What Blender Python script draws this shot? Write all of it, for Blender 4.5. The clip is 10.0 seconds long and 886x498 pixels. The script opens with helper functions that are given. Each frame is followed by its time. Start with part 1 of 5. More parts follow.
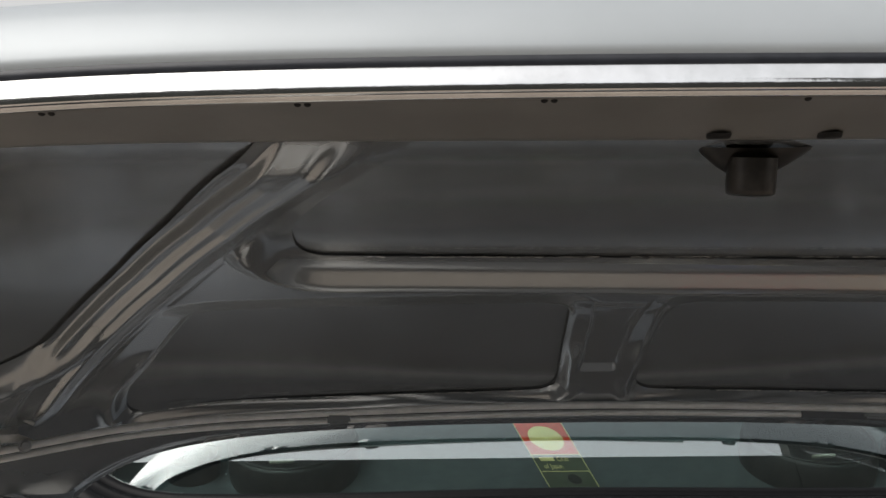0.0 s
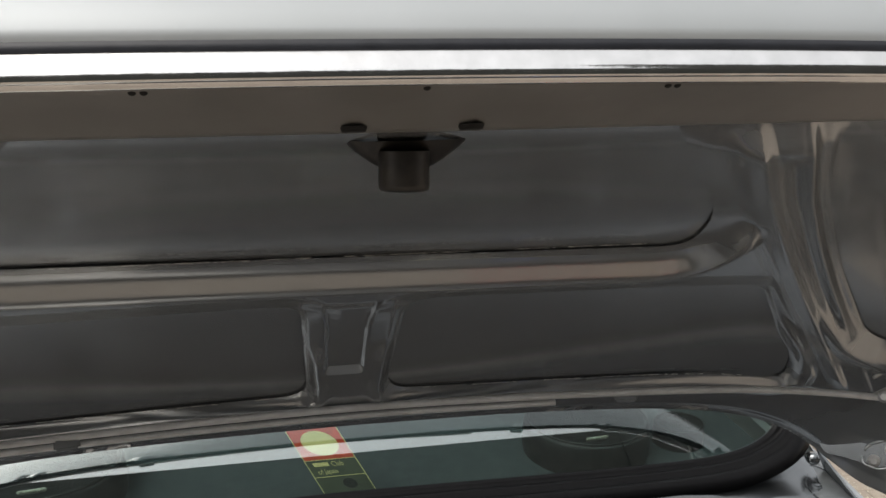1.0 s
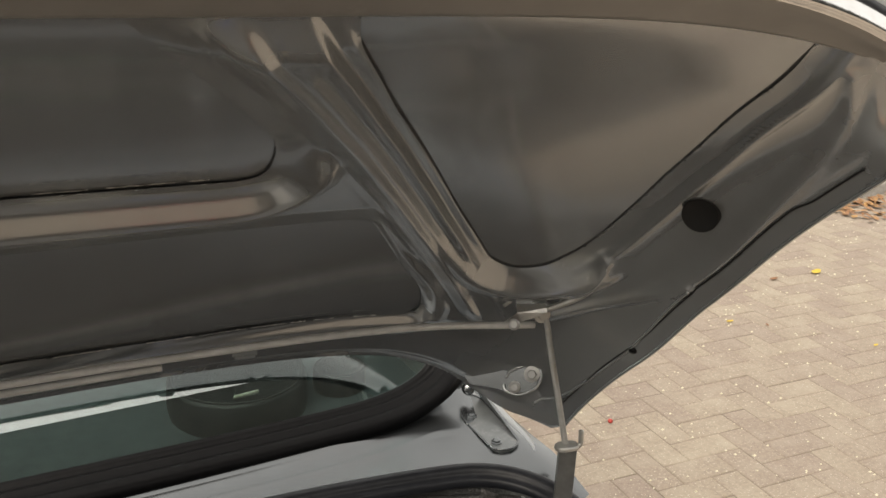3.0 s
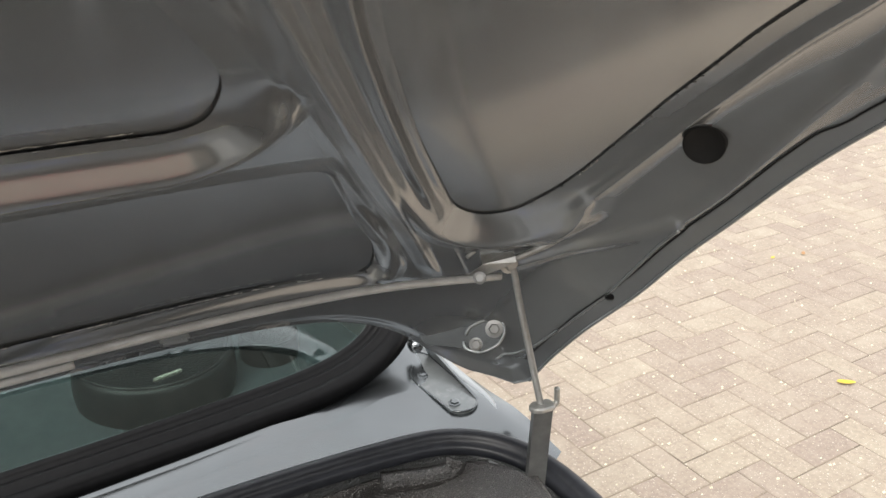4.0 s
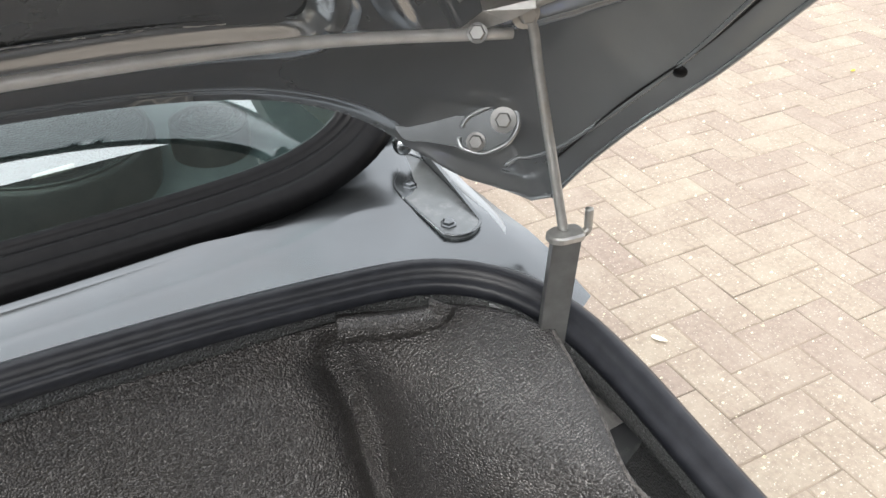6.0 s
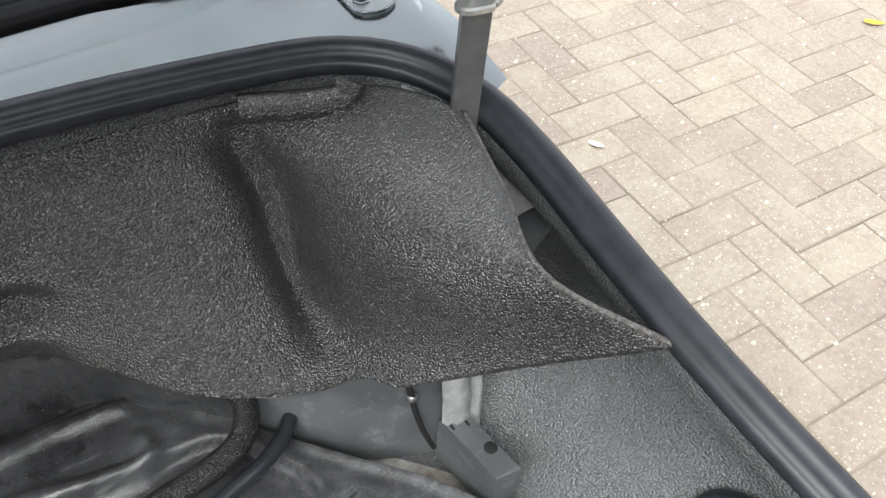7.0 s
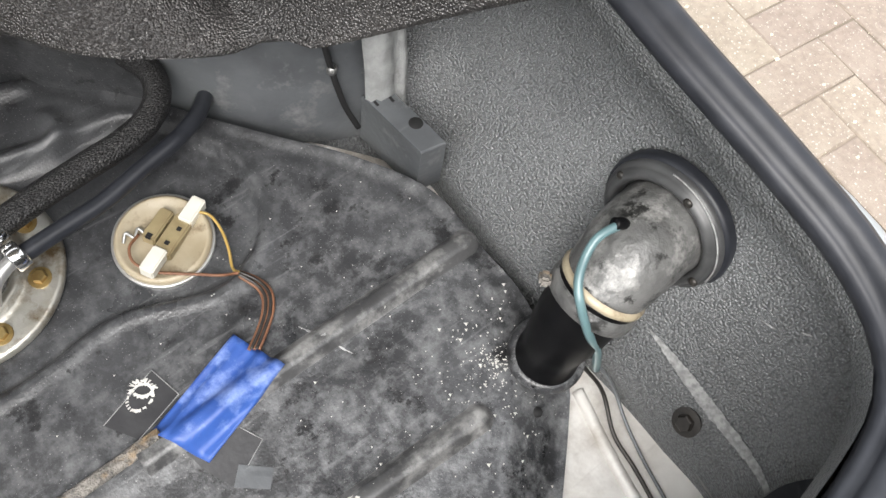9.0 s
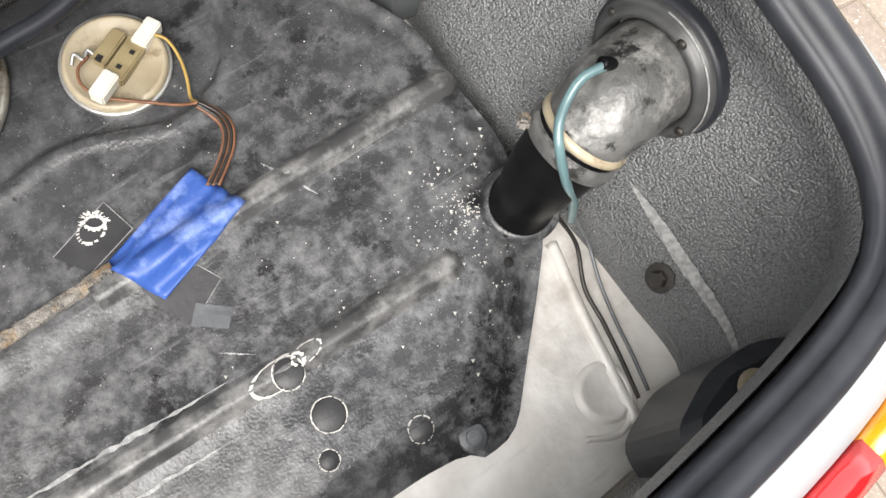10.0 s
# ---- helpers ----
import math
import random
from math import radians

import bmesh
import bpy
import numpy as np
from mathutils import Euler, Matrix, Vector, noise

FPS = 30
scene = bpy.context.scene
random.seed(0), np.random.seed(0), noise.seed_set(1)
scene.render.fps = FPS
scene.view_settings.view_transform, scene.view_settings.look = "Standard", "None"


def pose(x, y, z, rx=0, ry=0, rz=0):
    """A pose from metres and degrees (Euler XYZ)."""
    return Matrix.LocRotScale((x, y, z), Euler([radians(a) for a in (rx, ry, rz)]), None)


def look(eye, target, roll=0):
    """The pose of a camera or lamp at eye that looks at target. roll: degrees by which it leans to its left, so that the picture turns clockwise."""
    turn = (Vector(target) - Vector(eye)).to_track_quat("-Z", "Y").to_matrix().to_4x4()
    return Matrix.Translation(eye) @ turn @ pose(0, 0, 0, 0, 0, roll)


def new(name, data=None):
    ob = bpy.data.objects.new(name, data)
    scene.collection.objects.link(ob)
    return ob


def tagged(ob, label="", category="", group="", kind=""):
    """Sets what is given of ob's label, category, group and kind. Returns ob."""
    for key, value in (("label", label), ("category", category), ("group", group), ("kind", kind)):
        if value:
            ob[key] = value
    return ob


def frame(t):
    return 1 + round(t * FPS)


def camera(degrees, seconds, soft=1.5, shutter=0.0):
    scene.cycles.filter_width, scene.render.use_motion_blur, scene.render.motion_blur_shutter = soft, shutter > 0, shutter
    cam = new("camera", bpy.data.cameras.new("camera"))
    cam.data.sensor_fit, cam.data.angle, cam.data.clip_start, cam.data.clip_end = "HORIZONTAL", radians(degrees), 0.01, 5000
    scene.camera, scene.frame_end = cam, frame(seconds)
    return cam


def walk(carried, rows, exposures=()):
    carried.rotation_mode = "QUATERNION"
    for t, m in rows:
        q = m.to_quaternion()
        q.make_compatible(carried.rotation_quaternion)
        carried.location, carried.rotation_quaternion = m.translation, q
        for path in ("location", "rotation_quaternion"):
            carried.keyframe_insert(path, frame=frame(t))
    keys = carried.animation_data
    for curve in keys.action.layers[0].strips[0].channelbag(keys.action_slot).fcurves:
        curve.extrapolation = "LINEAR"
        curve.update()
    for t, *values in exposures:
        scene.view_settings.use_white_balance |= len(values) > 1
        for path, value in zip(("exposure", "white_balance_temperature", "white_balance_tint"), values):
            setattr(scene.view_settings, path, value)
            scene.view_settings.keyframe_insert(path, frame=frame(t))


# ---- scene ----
cam = camera(54.1, 10.0)
PATH = [
    (0, (-0.186, 0.111, 1.507), (-0.158, 2.05, 1.019), -0.2),
    (0.5, (-0.129, 0.129, 1.504), (0.061, 2.057, 1.009), -0.3),
    (1, (-0.067, 0.142, 1.503), (0.305, 2.041, 0.998), 0.0),
    (1.5, (-0.002, 0.158, 1.5), (0.572, 2.004, 0.986), 0.2),
    (2, (0.049, 0.18, 1.497), (0.779, 1.962, 0.955), 0.0),
    (2.5, (0.079, 0.184, 1.492), (0.922, 1.906, 0.926), 0.6),
    (3, (0.096, 0.206, 1.474), (1.028, 1.858, 0.841), 1.7),
    (3.2, (0.099, 0.225, 1.463), (1.071, 1.843, 0.803), 1.7),
    (4.3, (0.102, 0.408, 1.429), (1.27, 1.819, 0.626), 1.2),
    (4.5, (0.112, 0.444, 1.41), (1.296, 1.832, 0.59), 1.6),
    (5, (0.169, 0.492, 1.359), (1.311, 1.878, 0.48), 1.3),
    (5.2, (0.207, 0.512, 1.332), (1.304, 1.911, 0.416), 0.7),
    (6.3, (0.312, 0.531, 1.275), (1.211, 1.808, 0.025), 2.9),
    (6.5, (0.318, 0.525, 1.267), (1.211, 1.73, -0.056), 3.9),
    (7, (0.327, 0.511, 1.25), (1.204, 1.564, -0.207), 5.4),
    (7.5, (0.33, 0.501, 1.239), (1.172, 1.452, -0.306), 5.9),
    (8, (0.326, 0.489, 1.221), (1.117, 1.331, -0.412), 7.0),
    (8.5, (0.322, 0.471, 1.197), (1.074, 1.199, -0.507), 9.6),
    (9, (0.324, 0.461, 1.182), (1.044, 1.071, -0.581), 13.1),
    (9.5, (0.326, 0.456, 1.163), (1.004, 0.935, -0.656), 18.4),
    (10, (0.332, 0.455, 1.144), (0.928, 0.794, -0.735), 25.2),
]
walk(cam, [(t, look(eye, target, roll)) for t, eye, target, roll in PATH],
     exposures=[(0.0, 0.36, 6600, 10), (0.8, 0.46, 6700, 10), (1.5, 0.58, 6800, 10), (2.5, 0.7, 7200, 11), (3.0, 0.75, 7500, 10), (3.2, 0.8, 7500, 10), (4.3, 1.4, 6500, 9), (5.2, 1.45, 6400, 9), (6.5, 1.5, 6600, 10), (7.0, 1.5, 6300, 7), (7.5, 1.4, 6050, 5), (8.0, 1.45, 6050, 5), (8.5, 1.5, 6450, 8), (9.5, 1.6, 6550, 10), (10.0, 1.65, 6650, 10)])


# ---------------------------------------------------------------- light
world = bpy.data.worlds.new("overcast_sky")
scene.world = world
world.use_nodes = True
wn = world.node_tree
sky = wn.nodes.new("ShaderNodeTexSky")
sky.sky_type = "NISHITA"
sky.sun_disc = False
sky.sun_elevation, sky.sun_rotation = radians(53), radians(232)
sky.air_density, sky.dust_density, sky.ozone_density = 1.0, 4.0, 1.0
soft_grey = wn.nodes.new("ShaderNodeHueSaturation")
soft_grey.inputs["Saturation"].default_value = 0.25
cloud = wn.nodes.new("ShaderNodeMix")
cloud.data_type = "RGBA"
cloud.inputs[0].default_value, cloud.inputs[7].default_value = 0.35, (8.0, 8.1, 8.3, 1)
wn.links.new(sky.outputs[0], soft_grey.inputs["Color"])
wn.links.new(soft_grey.outputs[0], cloud.inputs[6])
wn.links.new(cloud.outputs[2], wn.nodes["Background"].inputs[0])
wn.nodes["Background"].inputs[1].default_value = 0.15
sun = new("sun", bpy.data.lights.new("sun", "SUN"))
sun.data.energy, sun.data.angle, sun.data.color = 1.25, radians(50), (1.0, 0.975, 0.94)
sun.matrix_world = look((-3.6, -1.9, 6), (0, 0.9, 0))


# ---------------------------------------------------------------- materials
def material(name, base, rough=0.5, metal=0.0, dark=None, scale=30.0, spread=(0.35, 0.65), bump=0.0, bump_scale=200.0,
             stain=None, stain_scale=6.0, stain_span=(0.55, 0.7), coat=0.0, spec=0.5, vary=0.0, bump_depth=0.002, rough_var=0.0, speck=None, cell=0.0, cell_depth=0.002, stain_fade_y=None, scratch=None, scratch_turn=0.6, speck_scale=300.0, speck_span=(0.6, 0.7), weave=None, weave_depth=0.001, blot=None):
    """A surface with grain at one scale, stains at another and fine relief, its low spots coloured darker."""
    m = bpy.data.materials.new(name)
    m.use_nodes = True
    nt = m.node_tree
    b = nt.nodes["Principled BSDF"]
    b.inputs["Roughness"].default_value, b.inputs["Metallic"].default_value = rough, metal
    b.inputs["Coat Weight"].default_value, b.inputs["Coat Roughness"].default_value = coat, 0.08
    b.inputs["Specular IOR Level"].default_value = spec
    co = nt.nodes.new("ShaderNodeNewGeometry")
    colour = None

    def noise_ramp(sc, span, detail=6.0):
        n = nt.nodes.new("ShaderNodeTexNoise")
        n.inputs["Scale"].default_value, n.inputs["Detail"].default_value = sc, detail
        n.inputs["Roughness"].default_value = 0.7 if detail >= 8 else 0.5
        nt.links.new(co.outputs["Position"], n.inputs["Vector"])
        r = nt.nodes.new("ShaderNodeMapRange")
        r.inputs["From Min"].default_value, r.inputs["From Max"].default_value = span
        nt.links.new(n.outputs["Fac"], r.inputs["Value"])
        return r.outputs[0]

    def mix(fac, a, c):
        x = nt.nodes.new("ShaderNodeMix")
        x.data_type = "RGBA"
        for socket, value in ((x.inputs[0], fac), (x.inputs[6], a), (x.inputs[7], c)):
            if isinstance(value, (int, float)):
                socket.default_value = value
            elif isinstance(value, (tuple, list)):
                socket.default_value = (*value[:3], 1)
            else:
                nt.links.new(value, socket)
        return x.outputs[2]

    grain = noise_ramp(scale, spread)
    colour = mix(grain, base, dark or tuple(0.8 * v for v in base))
    if stain:
        fac = noise_ramp(stain_scale, stain_span, 8.0)
        # stain weakens to a fifth towards one end along Y
        if stain_fade_y:
            sep = nt.nodes.new("ShaderNodeSeparateXYZ")
            nt.links.new(co.outputs["Position"], sep.inputs[0])
            fade = nt.nodes.new("ShaderNodeMapRange")
            fade.inputs["From Min"].default_value, fade.inputs["From Max"].default_value = stain_fade_y
            fade.inputs["To Min"].default_value = 0.2
            nt.links.new(sep.outputs["Y"], fade.inputs["Value"])
            mul = nt.nodes.new("ShaderNodeMath")
            mul.operation = "MULTIPLY"
            nt.links.new(fac, mul.inputs[0])
            nt.links.new(fade.outputs[0], mul.inputs[1])
            fac = mul.outputs[0]
        colour = mix(fac, colour, stain)
    cells = None
    if cell:
        cells = nt.nodes.new("ShaderNodeTexVoronoi")
        cells.inputs["Scale"].default_value = cell
        nt.links.new(co.outputs["Position"], cells.inputs["Vector"])
        # low spots between cells tinted dark: shade of the relief put into the colour
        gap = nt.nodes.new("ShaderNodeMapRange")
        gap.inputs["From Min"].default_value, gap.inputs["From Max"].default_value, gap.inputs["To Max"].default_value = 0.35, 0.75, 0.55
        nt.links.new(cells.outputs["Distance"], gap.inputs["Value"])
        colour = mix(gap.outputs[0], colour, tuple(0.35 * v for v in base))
    if blot:
        colour = mix(noise_ramp(28.0, (0.565, 0.62), 8.0), colour, blot)
    if weave:
        turn = nt.nodes.new("ShaderNodeMapping")
        turn.inputs["Rotation"].default_value, turn.inputs["Scale"].default_value = (0, 0, weave[0]), (weave[1], weave[2], weave[1])
        nt.links.new(co.outputs["Position"], turn.inputs["Vector"])
        cells = nt.nodes.new("ShaderNodeTexVoronoi")
        cells.inputs["Scale"].default_value = 1.0
        nt.links.new(turn.outputs[0], cells.inputs["Vector"])
        # gaps of the weave tinted dark, their shade put into the colour
        gap = nt.nodes.new("ShaderNodeMapRange")
        gap.inputs["From Min"].default_value, gap.inputs["From Max"].default_value, gap.inputs["To Max"].default_value = 0.30, 0.75, 0.7
        nt.links.new(cells.outputs["Distance"], gap.inputs["Value"])
        colour = mix(gap.outputs[0], colour, tuple(0.3 * v for v in base))
    if speck:
        colour = mix(noise_ramp(speck_scale, speck_span, 2.0), colour, speck)
    if scratch:
        for k, turn in enumerate((scratch_turn, scratch_turn + 0.9)):
            mp = nt.nodes.new("ShaderNodeMapping")
            mp.inputs["Rotation"].default_value, mp.inputs["Scale"].default_value = (0, 0, turn), (9 + 5 * k, 130, 60)
            nt.links.new(co.outputs["Position"], mp.inputs["Vector"])
            n = nt.nodes.new("ShaderNodeTexNoise")
            n.inputs["Scale"].default_value, n.inputs["Detail"].default_value = 1.0, 4.0
            nt.links.new(mp.outputs[0], n.inputs["Vector"])
            r = nt.nodes.new("ShaderNodeMapRange")
            r.inputs["From Min"].default_value, r.inputs["From Max"].default_value, r.inputs["To Max"].default_value = 0.66, 0.90, 0.55
            nt.links.new(n.outputs["Fac"], r.inputs["Value"])
            colour = mix(r.outputs[0], colour, scratch)
    if vary:
        info = nt.nodes.new("ShaderNodeObjectInfo")
        geo = nt.nodes.new("ShaderNodeNewGeometry")
        add = nt.nodes.new("ShaderNodeMath")
        add.operation = "ADD"
        nt.links.new(info.outputs["Random"], add.inputs[0])
        nt.links.new(geo.outputs["Random Per Island"], add.inputs[1])
        fr = nt.nodes.new("ShaderNodeMath")
        fr.operation = "FRACT"
        nt.links.new(add.outputs[0], fr.inputs[0])
        hs = nt.nodes.new("ShaderNodeHueSaturation")
        mr = nt.nodes.new("ShaderNodeMapRange")
        mr.inputs["To Min"].default_value, mr.inputs["To Max"].default_value = 1 - vary, 1 + vary
        nt.links.new(fr.outputs[0], mr.inputs["Value"])
        nt.links.new(mr.outputs[0], hs.inputs["Value"])
        mh = nt.nodes.new("ShaderNodeMapRange")
        mh.inputs["To Min"].default_value, mh.inputs["To Max"].default_value = 0.488, 0.508
        nt.links.new(fr.outputs[0], mh.inputs["Value"])
        nt.links.new(mh.outputs[0], hs.inputs["Hue"])
        nt.links.new(colour, hs.inputs["Color"])
        colour = hs.outputs[0]
    nt.links.new(colour, b.inputs["Base Color"])
    if rough_var:
        r = nt.nodes.new("ShaderNodeMapRange")
        r.inputs["To Min"].default_value, r.inputs["To Max"].default_value = rough - rough_var, rough + rough_var
        nt.links.new(noise_ramp(scale * 0.4, (0.3, 0.7)), r.inputs["Value"])
        nt.links.new(r.outputs[0], b.inputs["Roughness"])
    if cells:
        up = nt.nodes.new("ShaderNodeBump")
        up.invert = True
        up.inputs["Strength"].default_value, up.inputs["Distance"].default_value = 1.0, weave_depth if weave else cell_depth
        nt.links.new(cells.outputs["Distance"], up.inputs["Height"])
        nt.links.new(up.outputs[0], b.inputs["Normal"])
    elif bump:
        n = nt.nodes.new("ShaderNodeTexNoise")
        n.inputs["Scale"].default_value, n.inputs["Detail"].default_value = bump_scale, 3.0
        nt.links.new(co.outputs["Position"], n.inputs["Vector"])
        bp = nt.nodes.new("ShaderNodeBump")
        bp.inputs["Strength"].default_value, bp.inputs["Distance"].default_value = bump, bump_depth
        nt.links.new(n.outputs["Fac"], bp.inputs["Height"])
        nt.links.new(bp.outputs[0], b.inputs["Normal"])
    return m


# same car colour as SILVER, base darkened to stand in for dimmer reflections
PAINT = material("metallic_body_paint_darkened", (0.194, 0.208, 0.216), 0.20, 0.92, (0.179, 0.192, 0.20), 20, coat=0.2, stain=(0.215, 0.217, 0.22), stain_scale=5, stain_span=(0.5, 0.8), rough_var=0.04)
INNER = material("grey_inner_paint", (0.393, 0.413, 0.426), 0.21, 0.70, (0.378, 0.397, 0.409), 25, coat=0.4, stain=(0.36, 0.366, 0.374), stain_scale=9, stain_span=(0.5, 0.8), rough_var=0.03)
# rougher and less metallic than INNER
FLANGE = material("matte_inner_paint", (0.28, 0.272, 0.26), 0.40, 0.3, (0.24, 0.233, 0.222), 20, stain=(0.36, 0.35, 0.335), stain_scale=14, stain_span=(0.58, 0.8))
WALLB = material("dark_backdrop", (0.050, 0.052, 0.047), 0.9, 0.0, (0.034, 0.036, 0.032), 4)
SILVER = material("silver_body_paint", (0.385, 0.408, 0.420), 0.46, 0.25, (0.366, 0.389, 0.40), 15, coat=0.08)
HINGEPAINT = material("dull_grey_hinge_paint", (0.225, 0.240, 0.244), 0.34, 0.55, (0.19, 0.203, 0.207), 60, stain=(0.33, 0.34, 0.34), stain_scale=45, stain_span=(0.55, 0.75), rough_var=0.08)
CHROME = material("polished_trim", (0.85, 0.85, 0.84), 0.12, 1.0, (0.75, 0.75, 0.74), 60, bump=0.15, bump_scale=90, bump_depth=0.001)
STEEL = material("zinc_plated_steel", (0.50, 0.50, 0.485), 0.38, 0.7, (0.42, 0.42, 0.405), 150, stain=(0.42, 0.39, 0.34), stain_scale=40)
RUBBER = material("black_rubber", (0.004, 0.004, 0.0045), 0.34, 0.0, (0.006, 0.006, 0.0065), 120, spec=0.12)
SEAL = material("grey_black_seal_rubber", (0.016, 0.0175, 0.022), 0.40, 0.0, (0.025, 0.027, 0.033), 60, spec=0.4, bump=0.12, bump_scale=500, bump_depth=0.0004)
BLACK = material("black_hole", (0.008, 0.008, 0.008), 0.8)
LOCK = material("black_lock_steel", (0.03, 0.028, 0.026), 0.4, 0.5, (0.05, 0.045, 0.04), 120)
# pale specks paint the weave's glints, dark pits its shade
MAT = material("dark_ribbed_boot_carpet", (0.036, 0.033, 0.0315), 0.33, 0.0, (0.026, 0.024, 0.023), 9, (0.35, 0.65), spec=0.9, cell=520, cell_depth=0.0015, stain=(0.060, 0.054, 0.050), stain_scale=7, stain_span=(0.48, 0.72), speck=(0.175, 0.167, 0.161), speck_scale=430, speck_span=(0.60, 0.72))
# grain highlights painted as specks, shade between grains as dark pits
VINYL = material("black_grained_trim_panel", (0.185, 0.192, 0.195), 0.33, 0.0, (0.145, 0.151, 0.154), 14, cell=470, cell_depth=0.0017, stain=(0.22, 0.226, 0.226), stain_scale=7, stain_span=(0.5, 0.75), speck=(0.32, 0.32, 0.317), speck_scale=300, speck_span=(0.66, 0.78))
TANK = material("dirty_black_tank_coating", (0.013, 0.0135, 0.015), 0.34, 0.0, (0.066, 0.0675, 0.071), 8, (0.30, 0.82), scratch=(0.33, 0.335, 0.34), bump=0.6, bump_scale=420, bump_depth=0.0006, stain=(0.205, 0.208, 0.212), stain_scale=60, stain_span=(0.44, 0.74), stain_fade_y=(0.92, 0.54), rough_var=0.14, speck=(0.24, 0.24, 0.235), speck_scale=650, speck_span=(0.67, 0.76), blot=(0.014, 0.014, 0.015))
FLOOR = material("bare_silver_boot_floor", (0.82, 0.80, 0.76), 0.38, 0.15, (0.70, 0.68, 0.64), 30, stain=(0.22, 0.17, 0.115), stain_scale=13, stain_span=(0.42, 0.62), stain_fade_y=(0.43, 0.62), scratch=(0.28, 0.25, 0.21), scratch_turn=1.1, bump=0.5, bump_scale=38, bump_depth=0.004)
GREYPANEL = material("grey_bulkhead_paint", (0.15, 0.158, 0.165), 0.38, 0.25, (0.085, 0.09, 0.096), 11, (0.38, 0.62), stain=(0.25, 0.252, 0.25), stain_scale=26, stain_span=(0.56, 0.72), bump=0.35, bump_scale=110, bump_depth=0.0016, scratch=(0.30, 0.30, 0.295), scratch_turn=1.5, rough_var=0.1)
PAVER = material("buff_pink_paver", (0.290, 0.240, 0.193), 0.85, 0.0, (0.230, 0.190, 0.153), 70, bump=0.7, bump_scale=240, bump_depth=0.003, stain=(0.32, 0.275, 0.222), stain_scale=8, stain_span=(0.45, 0.7), speck=(0.50, 0.46, 0.40), speck_scale=170, speck_span=(0.62, 0.72), vary=0.085)
JOINT = material("sandy_joint_ground", (0.245, 0.202, 0.158), 0.95, 0.0, (0.115, 0.093, 0.071), 5, bump=0.5, bump_scale=150)
GREYMETAL = material("grey_pipe_metal", (0.15, 0.15, 0.146), 0.45, 0.15, (0.085, 0.085, 0.083), 30, (0.40, 0.60), stain=(0.31, 0.307, 0.295), stain_scale=20, stain_span=(0.52, 0.64), bump=0.8, bump_scale=110, bump_depth=0.0025, blot=(0.02, 0.02, 0.019))
CREAM = material("aged_cream_plastic", (0.40, 0.345, 0.25), 0.40, 0.0, (0.31, 0.26, 0.175), 30, stain=(0.15, 0.11, 0.065), stain_scale=38, stain_span=(0.54, 0.70), bump=0.2, bump_scale=120)
WHITEP = material("white_plastic_plug", (0.78, 0.75, 0.66), 0.4)
BLUE = material("blue_masking_tape", (0.026, 0.070, 0.27), 0.42, 0.0, (0.036, 0.095, 0.34), 25, bump=0.5, bump_scale=35, bump_depth=0.004, stain=(0.20, 0.28, 0.55), stain_scale=20, stain_span=(0.52, 0.68))
TYRE = material("tyre_rubber", (0.02, 0.02, 0.02), 0.8)
SHELF = material("parcel_shelf_cloth", (0.036, 0.046, 0.050), 0.8, 0.0, (0.046, 0.056, 0.060), 60)
SPEAKER = material("black_speaker_cloth", (0.005, 0.005, 0.0055), 0.5, 0.0, (0.009, 0.009, 0.0095), 200)
BADGE = material("pale_speaker_badge", (0.55, 0.54, 0.46), 0.35, 0.2, (0.30, 0.29, 0.24), 300)
RED = material("red_print", (0.62, 0.05, 0.02), 0.4, 0.0, (0.55, 0.06, 0.02), 60)
GOLD = material("pale_gold_print", (0.75, 0.66, 0.30), 0.4, 0.0, (0.68, 0.58, 0.25), 60)
OLIVE = material("dark_olive_print", (0.05, 0.06, 0.035), 0.4, 0.0, (0.06, 0.07, 0.045), 60)
TEAL = material("milky_teal_hose", (0.12, 0.20, 0.21), 0.3, 0.0, (0.09, 0.155, 0.165), 60, coat=0.3)
BRAID = material("braided_fuel_hose", (0.014, 0.0135, 0.0135), 0.5, 0.0, (0.022, 0.021, 0.021), 60, weave=(0.8, 420, 900), weave_depth=0.0012, speck=(0.10, 0.098, 0.095), speck_scale=420, speck_span=(0.60, 0.74))
COPPER = material("brown_wire_sleeve", (0.20, 0.09, 0.045), 0.5, 0.0, (0.14, 0.06, 0.03), 90)
YELLOWW = material("yellow_wire_sleeve", (0.45, 0.30, 0.08), 0.5)
SEALANT = material("flaking_pale_sealant", (0.55, 0.54, 0.51), 0.35, 0.0, (0.40, 0.39, 0.37), 200, bump=0.4, bump_scale=300)
KERB = material("grey_concrete_kerb", (0.36, 0.35, 0.33), 0.9, 0.0, (0.27, 0.26, 0.245), 40, bump=0.5, bump_scale=120, stain=(0.22, 0.21, 0.17), stain_scale=9, vary=0.06)
SCUFF = material("worn_pale_lining", (0.36, 0.362, 0.356), 0.6, 0.0, (0.22, 0.222, 0.22), 220, (0.38, 0.62), bump=0.5, bump_scale=300)
RINGGREY = material("dark_grey_moulded_ring", (0.06, 0.061, 0.062), 0.36, 0.0, (0.045, 0.046, 0.047), 60, stain=(0.09, 0.09, 0.088), stain_scale=40)
DUST = material("white_flaked_residue", (0.62, 0.61, 0.57), 0.9, 0.0, (0.48, 0.47, 0.44), 90)
RUST = material("dusty_cable_wrap", (0.20, 0.185, 0.165), 0.85, 0.0, (0.28, 0.19, 0.10), 45, (0.50, 0.62), bump=1.0, bump_scale=160, bump_depth=0.006, stain=(0.05, 0.048, 0.045), stain_scale=60, stain_span=(0.50, 0.66))
